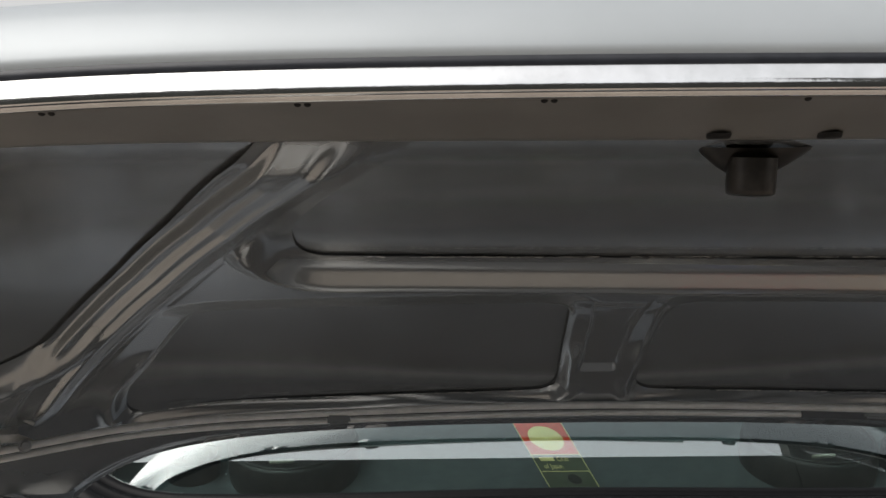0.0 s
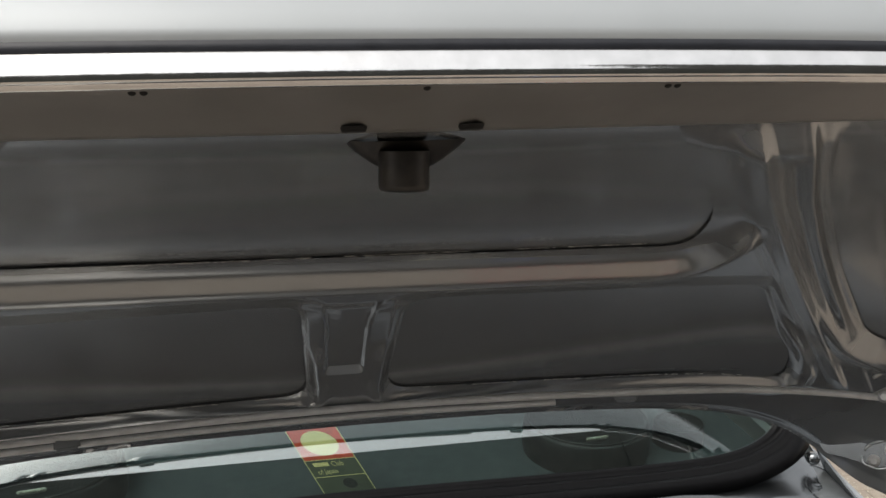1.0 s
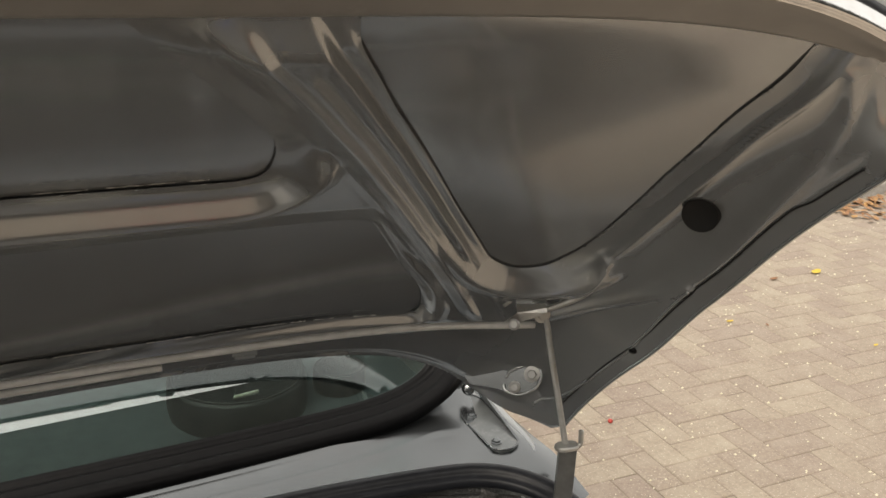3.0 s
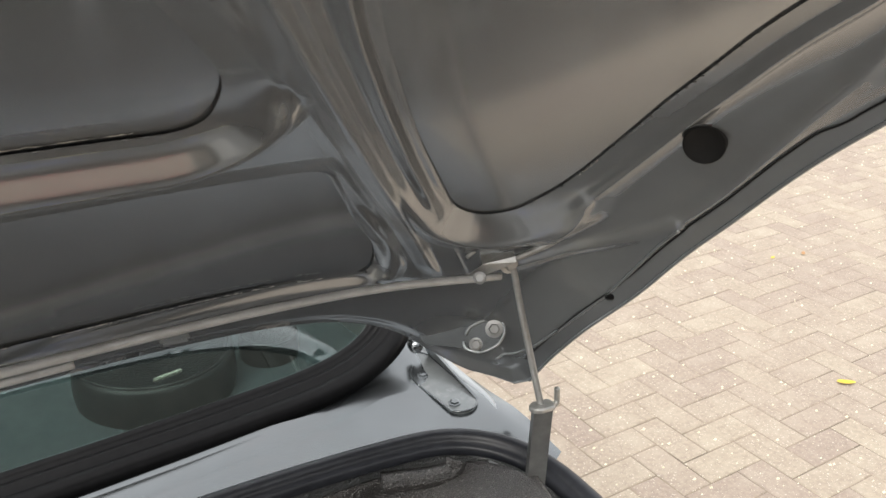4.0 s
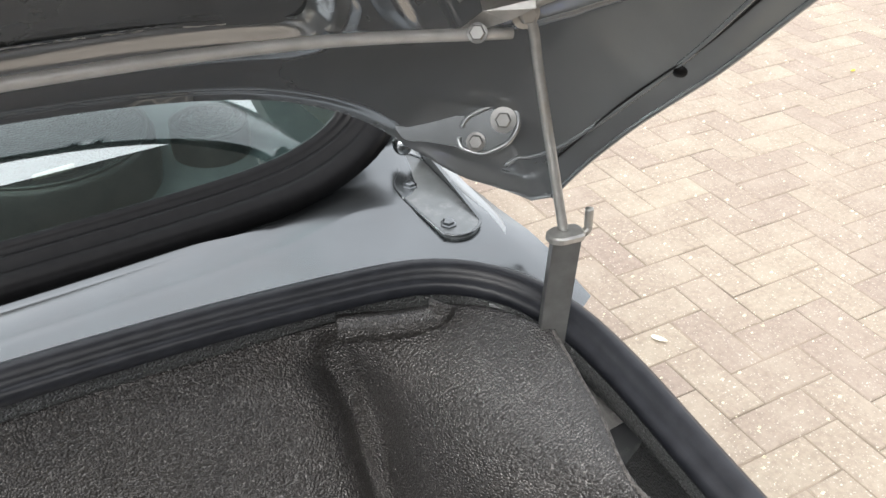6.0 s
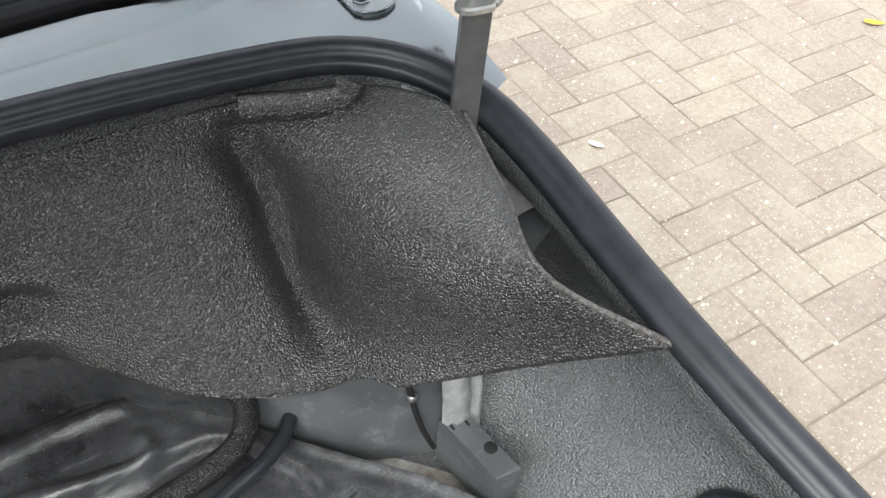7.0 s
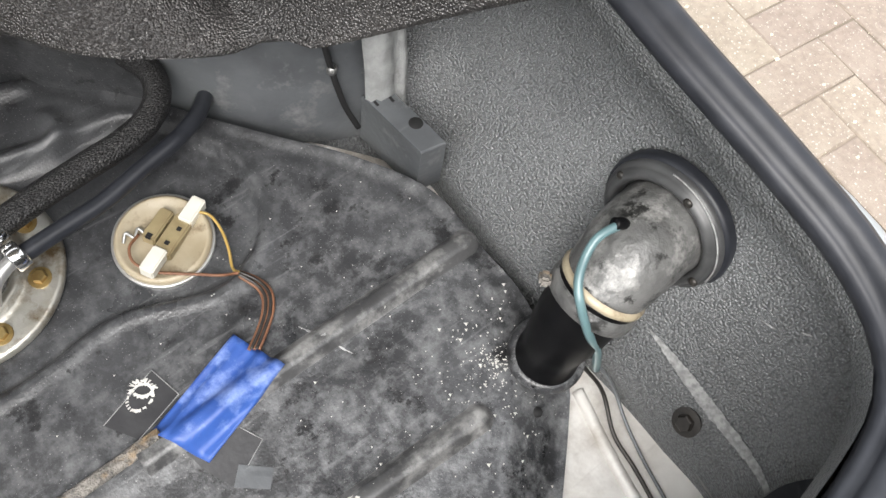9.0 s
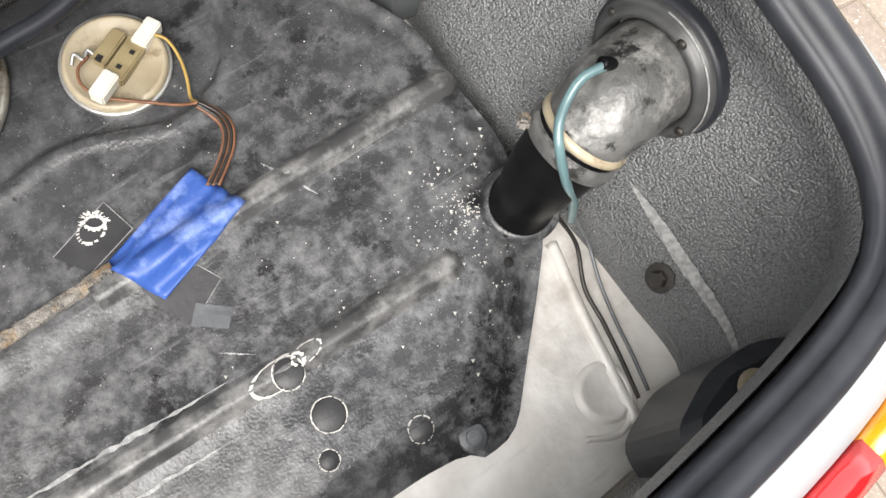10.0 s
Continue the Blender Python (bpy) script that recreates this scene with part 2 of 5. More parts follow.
# lighter than TANK: dust, plus the rib's highlight put into the colour
TANKRIB = material("worn_dusty_highlit_rib", (0.075, 0.075, 0.076), 0.28, 0.0, (0.040, 0.040, 0.041), 40, bump=0.5, bump_scale=300, bump_depth=0.0008, stain=(0.27, 0.267, 0.26), stain_scale=30, stain_span=(0.44, 0.66))
GRILLE = material("black_speaker_grille", (0.012, 0.012, 0.013), 0.4, 0.3, (0.008, 0.008, 0.009), 60, cell=330, cell_depth=0.003)
BLACKTAPE = material("black_patch", (0.022, 0.022, 0.024), 0.45, 0.0, (0.035, 0.035, 0.037), 60, bump=0.3, bump_scale=90)
LENSRED = material("red_lamp_lens", (0.60, 0.012, 0.015), 0.15, 0.0, (0.5, 0.01, 0.012), 60, coat=1.0)
LENSAMBER = material("amber_lamp_lens", (0.80, 0.30, 0.01), 0.15, 0.0, (0.7, 0.24, 0.01), 60, coat=1.0)
BOLTGREY = material("dull_grey_bolt", (0.32, 0.32, 0.315), 0.38, 0.7, (0.25, 0.25, 0.245), 60)
RODSTEEL = material("bright_rod_steel", (0.75, 0.75, 0.74), 0.4, 0.35, (0.62, 0.62, 0.61), 60)
PLATED = material("yellowed_zinc_plate", (0.46, 0.45, 0.41), 0.34, 0.7, (0.36, 0.34, 0.29), 40, stain=(0.15, 0.105, 0.055), stain_scale=22, stain_span=(0.50, 0.64), bump=0.3, bump_scale=200)
BRASS = material("tarnished_brass", (0.40, 0.29, 0.12), 0.36, 0.8, (0.27, 0.18, 0.07), 90)
STRAPPAINT = material("pale_sealed_strap", (0.36, 0.365, 0.36), 0.5, 0.1, (0.25, 0.255, 0.25), 60, bump=0.8, bump_scale=180, bump_depth=0.002, stain=(0.14, 0.14, 0.135), stain_scale=22, stain_span=(0.55, 0.7))
AMBER = material("amber_connector_plastic", (0.30, 0.245, 0.135), 0.4, 0.0, (0.22, 0.17, 0.09), 60)
EDGEWORN = material("frayed_carpet_edge", (0.12, 0.112, 0.106), 0.8, 0.0, (0.06, 0.056, 0.053), 260, (0.42, 0.58), bump=0.8, bump_scale=500, bump_depth=0.002)
LEAFY = material("yellow_fallen_leaf", (0.62, 0.45, 0.04), 0.6, 0.0, (0.45, 0.30, 0.04), 90)
LEAFP = material("pale_fallen_leaf", (0.70, 0.66, 0.52), 0.6, 0.0, (0.55, 0.50, 0.36), 90)
LEAFB = material("brown_fallen_leaf", (0.34, 0.19, 0.08), 0.7, 0.0, (0.24, 0.12, 0.05), 90, vary=0.25)
BERRY = material("red_berry", (0.45, 0.05, 0.04), 0.5)
SOIL = material("dark_soil", (0.03, 0.024, 0.018), 0.95, 0.0, (0.05, 0.04, 0.03), 25, bump=0.8, bump_scale=60, bump_depth=0.01)
FOLIAGE = material("dark_shrub_leaves", (0.05, 0.075, 0.025), 0.6, 0.0, (0.03, 0.05, 0.018), 20, vary=0.3)
BARK = material("shrub_bark", (0.10, 0.075, 0.055), 0.85)


def glass_material(name, tint, rough=0.0):
    m = bpy.data.materials.new(name)
    m.use_nodes = True
    b = m.node_tree.nodes["Principled BSDF"]
    b.inputs["Coat Weight"].default_value, b.inputs["Coat Roughness"].default_value, b.inputs["Coat IOR"].default_value = 1.0, 0.0, 2.5
    b.inputs["Base Color"].default_value = (*tint, 1)
    b.inputs["Roughness"].default_value, b.inputs["Transmission Weight"].default_value, b.inputs["IOR"].default_value = rough, 1.0, 1.45
    return m


GLASS = glass_material("green_tinted_glass", (0.66, 0.83, 0.80))


# ---------------------------------------------------------------- builders
def data_of(name, verts, faces, smooth=True):
    me = bpy.data.meshes.new(name)
    me.from_pydata([tuple(map(float, v)) for v in verts], [], [tuple(map(int, f)) for f in faces])
    me.update()
    if smooth:
        me.shade_smooth()
    return me


def part(name, me, mat, parent=None, label=""):
    """One mesh object, under a thing or a part where parent is given."""
    if isinstance(me, bmesh.types.BMesh):
        bm, me = me, bpy.data.meshes.new(name)
        bm.to_mesh(me)
        bm.free()
    if mat and not me.materials:
        me.materials.append(mat)
    ob = new(name, me)
    if parent:
        ob.parent = parent
    return tagged(ob, label)


def empty(name, parent=None, label="", category=""):
    ob = new(name)
    if parent:
        ob.parent = parent
    return tagged(ob, label, category)


def spline(points, n):
    """n points evenly along a smooth curve through the given ones."""
    p = np.array(points, float)
    if len(p) == 2:
        t = np.linspace(0, 1, n)[:, None]
        return p[0] * (1 - t) + p[1] * t
    ext = np.vstack([2 * p[0] - p[1], p, 2 * p[-1] - p[-2]])
    out = []
    for i in range(1, len(ext) - 2):
        a, b, c, d = ext[i - 1:i + 3]
        for t in np.linspace(0, 1, 24, endpoint=False):
            out.append(0.5 * (2 * b + (c - a) * t + (2 * a - 5 * b + 4 * c - d) * t * t + (3 * b - a - 3 * c + d) * t ** 3))
    out = np.array(out + [p[-1]])
    far = np.r_[0, np.cumsum(np.linalg.norm(np.diff(out, axis=0), axis=1))]
    want = np.linspace(0, far[-1], n)
    return np.stack([np.interp(want, far, out[:, k]) for k in range(out.shape[1])], 1)


def unit(v):
    return v / (np.linalg.norm(v, axis=-1, keepdims=True) + 1e-12)


def sweep(name, path, profile, closed=False, ring=True, up=(0, 0, 1), caps=True, smooth=True):
    """A profile of (across, up) points carried along a path; across points to the right of the way."""
    p, up = np.array(path, float), np.array(up, float)
    if closed:
        tang = unit(np.roll(p, -1, 0) - np.roll(p, 1, 0))
    else:
        tang = unit(np.gradient(p, axis=0))
    side = unit(np.cross(tang, up))
    above = np.cross(side, tang)
    prof = np.array(profile, float)
    k, n = len(prof), len(p)
    verts = (p[:, None] + side[:, None] * prof[None, :, :1] + above[:, None] * prof[None, :, 1:]).reshape(-1, 3)
    faces = []
    for i in range(n if closed else n - 1):
        j = (i + 1) % n
        for a in range(k if ring else k - 1):
            b = (a + 1) % k
            faces.append((i * k + a, i * k + b, j * k + b, j * k + a))
    if caps and ring and not closed:
        faces += [tuple(range(k))[::-1], tuple(range((n - 1) * k, n * k))]
    return data_of(name, verts, faces, smooth)


def circle(r, n=12, squash=1.0, turn=0.0):
    return [(r * math.cos(2 * math.pi * i / n + turn), squash * r * math.sin(2 * math.pi * i / n + turn)) for i in range(n)]


def tube(name, points, r, n=None, sides=12, up=(0.13, 0.21, 0.97)):
    return sweep(name, spline(points, n or 8 * len(points)), circle(r, sides), up=up)


def lathe(name, profile, axis, at, sides=32, smooth=True):
    """A profile of (radius, height) turned about an axis through a place."""
    z = Vector(axis).normalized()
    m = np.array(z.to_track_quat("Z", "Y").to_matrix())
    verts, faces, k = [], [], len(profile)
    for i in range(sides):
        a = 2 * math.pi * i / sides
        for r, h in profile:
            verts.append(m @ np.array([max(r, 1e-5) * math.cos(a), max(r, 1e-5) * math.sin(a), h]) + np.array(at))
    for i in range(sides):
        j = (i + 1) % sides
        for a in range(k - 1):
            faces.append((i * k + a, j * k + a, j * k + a + 1, i * k + a + 1))
    return data_of(name, verts, faces, smooth)


def bolt(name, at, axis, r=0.006, mat=None, parent=None, washer=1.6, label=""):
    """A hexagon head on a washer."""
    z = Vector(axis).normalized()
    m = np.array(z.to_track_quat("Z", "Y").to_matrix())
    verts, faces = [], []

    def ring(rad, h, n):
        base = len(verts)
        for i in range(n):
            a = 2 * math.pi * i / n
            verts.append(m @ np.array([rad * math.cos(a), rad * math.sin(a), h]) + np.array(at))
        return base

    def stack(levels, n):
        rings = [ring(rad, h, n) for rad, h in levels]
        for a, b in zip(rings, rings[1:]):
            for i in range(n):
                faces.append((a + i, a + (i + 1) % n, b + (i + 1) % n, b + i))
        faces.append(tuple(rings[-1] + i for i in range(n)))

    stack([(r * washer, 0), (r * washer, 0.25 * r), (r, 0.3 * r)], 18)
    stack([(r, 0.25 * r), (r, 0.9 * r), (0.82 * r, 1.05 * r)], 6)
    return part(name, data_of(name, verts, faces, False), mat, parent, label)


def slab(name, outline, z0, z1, bevel=0.002, frame_m=None):
    """A plate of the given outline in x and y, from z0 to z1, with a bevelled upper rim."""
    c = np.mean(outline, axis=0)
    o = np.array(outline, float)
    inner = o + bevel * unit(c - o)
    n = len(o)
    verts = [(*p, z0) for p in o] + [(*p, z1 - bevel) for p in o] + [(*p, z1) for p in inner]
    faces = [tuple(range(n))[::-1], tuple(range(2 * n, 3 * n))]
    for i in range(n):
        j = (i + 1) % n
        faces += [(i, j, n + j, n + i), (n + i, n + j, 2 * n + j, 2 * n + i)]
    if frame_m is not None:
        verts = [frame_m @ Vector(v) for v in verts]
    return data_of(name, verts, faces, False)


def rounded(points, r, n=5):
    """An outline with its corners rounded."""
    out, p = [], np.array(points, float)
    for i in range(len(p)):
        a, b, c = p[i - 1], p[i], p[(i + 1) % len(p)]
        k = min(r, 0.45 * np.linalg.norm(a - b), 0.45 * np.linalg.norm(c - b))
        s, e = b + k * unit(a - b), b + k * unit(c - b)
        for t in np.linspace(0, 1, n):
            out.append((1 - t) ** 2 * s + 2 * t * (1 - t) * b + t * t * e)
    return np.array(out)


def distance(poly, x, y):
    """Signed distance of points to a polygon, negative inside."""
    p = np.array(poly, float)
    best, inside = np.full(x.shape, 9.0), np.zeros(x.shape, bool)
    for (ax, ay), (bx, by) in zip(p, np.roll(p, -1, 0)):
        ex, ey = bx - ax, by - ay
        t = np.clip(((x - ax) * ex + (y - ay) * ey) / (ex * ex + ey * ey + 1e-12), 0, 1)
        best = np.minimum(best, np.hypot(x - ax - t * ex, y - ay - t * ey))
        cross = ((ay > y) != (by > y)) & (x < (bx - ax) * (y - ay) / (by - ay + 1e-12) + ax)
        inside ^= cross
    return np.where(inside, -best, best)


def step(a, b, x):
    t = np.clip((x - a) / (b - a), 0, 1)
    return t * t * (3 - 2 * t)


def field(name, xs, ys, keep, place):
    """A sheet over a grid, cut along the line keep = 0 (kept where it is positive); place gives the points."""
    gx, gy = np.meshgrid(xs, ys)
    k = keep(gx, gy)
    e = 1e-4
    for _ in range(3):
        dx, dy = (keep(gx + e, gy) - k) / e, (keep(gx, gy + e) - k) / e
        cell = 0.9 * (xs[1] - xs[0])
        near = (k < 0) & (k > -1.5 * cell)
        g = dx * dx + dy * dy + 1e-9
        gx = np.where(near, gx - k * dx / g, gx)
        gy = np.where(near, gy - k * dy / g, gy)
        k = np.where(near, np.minimum(np.abs(keep(gx, gy)), 1e-6), k)
        break
    ok = k >= 0
    pts = place(gx, gy).reshape(-1, 3)
    n, m = len(xs), len(ys)
    idx = np.arange(n * m).reshape(m, n)
    quad = np.stack([idx[:-1, :-1], idx[:-1, 1:], idx[1:, 1:], idx[1:, :-1]], -1).reshape(-1, 4)
    quad = quad[ok.reshape(-1)[quad].all(1)]
    used, inv = np.unique(quad, return_inverse=True)
    return data_of(name, pts[used], inv.reshape(-1, 4))


def box(name, size, m=None, bevel=0.002):
    """A bevelled block about its own middle, at the pose m."""
    bm = bmesh.new()
    bmesh.ops.create_cube(bm, size=1.0, matrix=Matrix.Diagonal((*size, 1)))
    if bevel:
        bmesh.ops.bevel(bm, geom=bm.edges[:], offset=bevel, segments=2, affect="EDGES")
    if m is not None:
        bmesh.ops.transform(bm, matrix=m, verts=bm.verts)
    me = bpy.data.meshes.new(name)
    bm.to_mesh(me)
    bm.free()
    return me


# ---------------------------------------------------------------- ground
ground_me = data_of("ground", [(-400, -400, -0.0022), (400, -400, -0.0022), (400, 400, -0.0022), (-400, 400, -0.0022)], [(0, 1, 2, 3)], False)
ground = tagged(part("ground", ground_me, JOINT, None, "sandy earth bed under the paved drive"), "", "ground", "", "structure")

# ---------------------------------------------------------------- the car
car = empty("car", None, "grey metallic coupe parked on brick paving with its boot open", "car")

# ---- boot lid: s runs from the hinge edge to the rear edge along the open lid, h is its height outwards
LID0, LIDS, LIDN = np.array([0, 1.06, 1.065]), np.array([0, -0.767, 0.642]), np.array([0, 0.642, 0.767])


EDGE = [(0.0, -0.030), (0.2, -0.034), (0.42, -0.048), (0.56, -0.066), (0.62, -0.084), (0.66, -0.083), (0.70, -0.080), (0.724, -0.078), (0.7345, -0.073), (0.7365, -0.060), (0.739, -0.02),
        (0.745, 0.05), (0.752, 0.14), (0.747, 0.23), (0.736, 0.33), (0.703, 0.48), (0.675, 0.56), (0.64, 0.61), (0.58, 0.64), (0.40, 0.652), (0.2, 0.657), (0.0, 0.658)]
EDGE = [tuple(p) for p in spline(EDGE, 90)]
LID_EDGE = EDGE + [(-x, s) for x, s in reversed(EDGE[1:-1])]


def lid_height(x, s):
    ax = np.abs(x)
    hem = 0.030 * np.clip((0.056 + distance(LID_EDGE, x, s)) / 0.054, 0, 1) ** 1.6 * step(0.60, 0.68, ax) * step(0.62, 0.54, s)
    k = 0.05 + 0.05 * step(0.60, 0.50, ax)
    s = np.where(s < 0.52, s, 0.52 + k * np.tanh((s - 0.52) / k))
    return 0.05 * (1 - ((s - 0.28) / 0.30) ** 2) - 0.1 * (ax / 0.72) ** 6 - hem


def lid_point(x, s, h):
    """World place of a lid point, h above the lid's own height there."""
    x, s, h = np.broadcast_arrays(x, s, h)
    return LID0 + x[..., None] * np.array([1.0, 0, 0]) + s[..., None] * LIDS + h[..., None] * LIDN


def on_lid(x, s, d=0.0):
    return lid_point(np.asarray(x, float), np.asarray(s, float), lid_height(np.asarray(x, float), np.asarray(s, float)) + d)


def lid_normal(x, s):
    e = 1e-3
    a = on_lid(x + e, s) - on_lid(x - e, s)
    b = on_lid(x, s + e) - on_lid(x, s - e)
    n = unit(np.cross(b, a))
    return n if n @ LIDN < 0 else -n


mirror = lambda pts: [(-x, s) for x, s in reversed(pts)]
OPEN_MID = rounded([(-0.297, 0.346), (0.297, 0.322), (0.290, 0.39), (0.145, 0.62), (-0.182, 0.62), (-0.296, 0.415)], 0.045, 8)
side_open = [(0.277, 0.574), (0.356, 0.448), (0.502, 0.241), (0.580, 0.143), (0.612, 0.133), (0.640, 0.152), (0.656, 0.200), (0.6590, 0.245), (0.6548, 0.313),
             (0.6368, 0.419), (0.608, 0.514), (0.582, 0.594), (0.574, 0.62), (0.265, 0.62)]
OPEN_R = rounded(side_open, 0.03, 5)
left_open = [(-0.283, 0.598), (-0.322, 0.537), (-0.382, 0.434), (-0.462, 0.321), (-0.527, 0.245), (-0.575, 0.192), (-0.640, 0.178), (-0.672, 0.21), (-0.668, 0.28), (-0.653, 0.36), (-0.615, 0.497), (-0.58, 0.585), (-0.56, 0.62), (-0.27, 0.62)][::-1]
OPEN_L = rounded(left_open, 0.03, 5)
front_open = [(0.050, 0.236), (0.044, 0.044), (0.30, 0.033), (0.535, 0.027), (0.525, 0.075), (0.491, 0.114), (0.420, 0.222), (0.40, 0.228)]
OPEN_FR = rounded(front_open, 0.028, 6)
OPEN_FL = rounded(mirror(front_open), 0.028, 6)
OPENINGS = [OPEN_MID, OPEN_R, OPEN_L, OPEN_FR, OPEN_FL]


def profile(d, knots, soft=0.0011):
    """A pressed section over the distance d, its corners rounded."""
    xs, ys = zip(*knots)
    t = np.arange(-0.01, 0.12, 0.0004)
    k = np.exp(-0.5 * (np.arange(-12, 13) * 0.0004 / soft) ** 2)
    return np.interp(d, t, np.convolve(np.pad(np.interp(t, xs, ys), 12, "edge"), k / k.sum(), "valid"))


def line_gap(points, x, s):
    """Distance to a smooth line through the points."""
    p = spline(points, 26)
    best = np.full(x.shape, 9.0)
    for (ax, ay), (bx, by) in zip(p[:-1], p[1:]):
        ex, ey = bx - ax, by - ay
        t = np.clip(((x - ax) * ex + (s - ay) * ey) / (ex * ex + ey * ey + 1e-12), 0, 1)
        best = np.minimum(best, np.hypot(x - ax - t * ex, s - ay - t * ey))
    return best


CREASE_A = [(0.655, 0.066), (0.678, 0.092), (0.705, 0.146), (0.721, 0.205), (0.7255, 0.26), (0.720, 0.325), (0.700, 0.405), (0.671, 0.491), (0.640, 0.555), (0.613, 0.588)]
CREASE_B = [(0.700, -0.060), (0.714, -0.040), (0.728, 0.010), (0.737, 0.084), (0.739, 0.144), (0.733, 0.215), (0.729, 0.250)]
CREASE_C = [(0.655, 0.086), (0.668, 0.110), (0.677, 0.135), (0.680, 0.170), (0.675, 0.209)]


STRUT_R = [(0.230, 0.650), (0.277, 0.574), (0.356, 0.453), (0.438, 0.334), (0.502, 0.245), (0.578, 0.146), (0.690, 0.000)]
STRUT_L = [(-0.250, 0.660), (-0.283, 0.605), (-0.322, 0.538), (-0.377, 0.450), (-0.455, 0.341), (-0.5155, 0.266), (-0.580, 0.190), (-0.720, 0.025)]


def strut_side(line, x, s):
    """Distance from a diagonal strut's edge line, positive on the middle's side."""
    p = np.array(line)
    best, sign = np.full(x.shape, 9.0), np.zeros(x.shape)
    for (ax, ay), (bx, by) in zip(p[:-1], p[1:]):
        ex, ey = bx - ax, by - ay
        t = np.clip(((x - ax) * ex + (s - ay) * ey) / (ex * ex + ey * ey), 0, 1)
        gap = np.hypot(x - ax - t * ex, s - ay - t * ey)
        side = np.sign((bx - ax) * (s - ay) - (by - ay) * (x - ax)) * (-1 if p[0, 0] > 0 else 1)
        sign = np.where(gap < best, side, sign)
        best = np.minimum(best, gap)
    return best * sign


def frame_depth(x, s):
    """How far the pressed inner frame stands below the outer skin."""
    ax = np.abs(x)
    base = 0.011
    out = np.full(x.shape, base)
    # the three diagonal steps of each strut, seen from its outer flange inwards
    dl = np.where(x > 0, strut_side(STRUT_R, x, s), strut_side(STRUT_L, x, s))
    rib = profile(dl, [(0, .0010), (.002, .0030), (.0125, .0034), (.0150, .0105), (.0170, .0128), (.0190, .0122), (.0250, .0055), (.0275, .0052),
                       (.0370, .0112), (.0378, .0104), (.0390, .0106), (.0455, .0150), (.0475, .0155), (.0500, .0142), (.0600, base + .0005), (.0625, base - .0012), (.0650, base + .0004), (.0675, base - .0010), (.070, base), (1, base)], .0009)
    foot = step(.20, .13, s + np.where(x > 0, 0, -.035))
    # channels close before the rear flange
    close = step(.520, .560, s)
    rib = rib + close * np.maximum(0, profile(dl, [(0, 0), (.018, 0), (.0195, .0118), (.036, .0112), (.040, 0), (1, 0)], .0009) - rib)
    strut = (dl > 0.0) & (dl < .0705)
    stop = step(.030, .060, s + np.where(x > 0, 0, -.035))
    rib = base + (rib - base) * stop
    d1 = distance(OPEN_MID, x, s)
    low = step(0.41, 0.35, s + .035 * x)
    bead = profile(d1, [(0, .0008), (.010, .0030), (.014, .0045), (.018, .0065), (.034, .0190), (.039, .0206), (.044, .0200), (.051, .0145), (.058, base), (1, base)], .0017)
    rim = profile(d1, [(0, .0008), (.004, .0020), (.030, .0080), (.050, base), (1, base)], .003)
    mid = low * bead + (1 - low) * rim - base
    out += mid * np.where(dl > 0, step(.050, .072, dl), 0)
    d2 = np.where(x > 0, distance(OPEN_R, x, s), distance(OPEN_L, x, s))
    bead2 = profile(d2, [(0, .0008), (.004, .0030), (.009, .0060), (.026, .0185), (.032, .0195), (.038, .0175), (.046, base), (1, base)], .0015)
    low2 = step(0.24, 0.14, s)
    plain = profile(d2, [(0, .0008), (.014, .0045), (.018, .0125), (.024, base), (1, base)])
    outer = low2 * bead2 + (1 - low2) * plain
    inner = rib + foot * np.maximum(0, np.where(dl < .047, bead2, 0) - rib)
    out += np.where(dl <= 0, outer, np.where(strut, inner, base)) - base
    d3 = distance(OPEN_FR, ax, s)
    lowf = step(0.10, 0.04, s)
    out += (lowf * profile(d3, [(0, .0008), (.006, .004), (.014, .013), (.022, .0145), (.032, base), (1, base)])
            + (1 - lowf) * (step(.165, .12, s) * profile(d3, [(0, .0008), (.004, .0035), (.010, .010), (.014, .012), (.020, base), (1, base)])
                            + step(.12, .165, s) * profile(d3, [(0, .0022), (.0035, .0030), (.0050, .0052), (.008, .0055), (.040, base), (1, base)])) - base) * np.where(strut, step(.060, .072, dl), 1)
    out -= 0.006 * step(0.034, 0.020, s) * step(0.62, 0.5, ax)
    # web between the front openings: a shallow trough between two ridges
    run = step(0.03, 0.06, s) * step(0.255, 0.235, s)
    web = step(0.046, 0.040, np.abs(x + .006)) * run
    trough = step(.0215 + .10 * np.maximum(0, s - .195), .0165 + .10 * np.maximum(0, s - .195), np.abs(x + .006)) * step(.10, .115, s)
    out += web * (.0016 * (1 - trough) - .0026 * trough)
    e = -distance(LID_EDGE, x, s)
    side = step(0.60, 0.68, ax) * step(0.60, 0.52, s)
    out += side * (profile(e, [(0, -.004), (.012, -.004), (.016, -.001), (.022, .0005), (.030, .0), (1, 0)], .0015))
    hem = 1 - side
    out += hem * profile(e, [(0, -.007), (.008, -.006), (.02, 0), (1, 0)])
    # ridge from the front corner up to the side fold, and the hinge pocket
    ga, gb, gc = (line_gap(c, ax, s) for c in (CREASE_A, CREASE_B, CREASE_C))
    out += 0.0034 * np.exp(-(ga / 0.0052) ** 2) + 0.0025 * np.exp(-(gb / 0.006) ** 2) + 0.0032 * np.exp(-(gc / 0.0052) ** 2)
    # the struts run out under the rear flange
    end = .15 + .85 * step(.604, .560, s)
    tie = end + step(.56, .62, ax) * (1 - end)
    return np.maximum(out, -0.0016) * tie - 0.002 * (1 - tie)


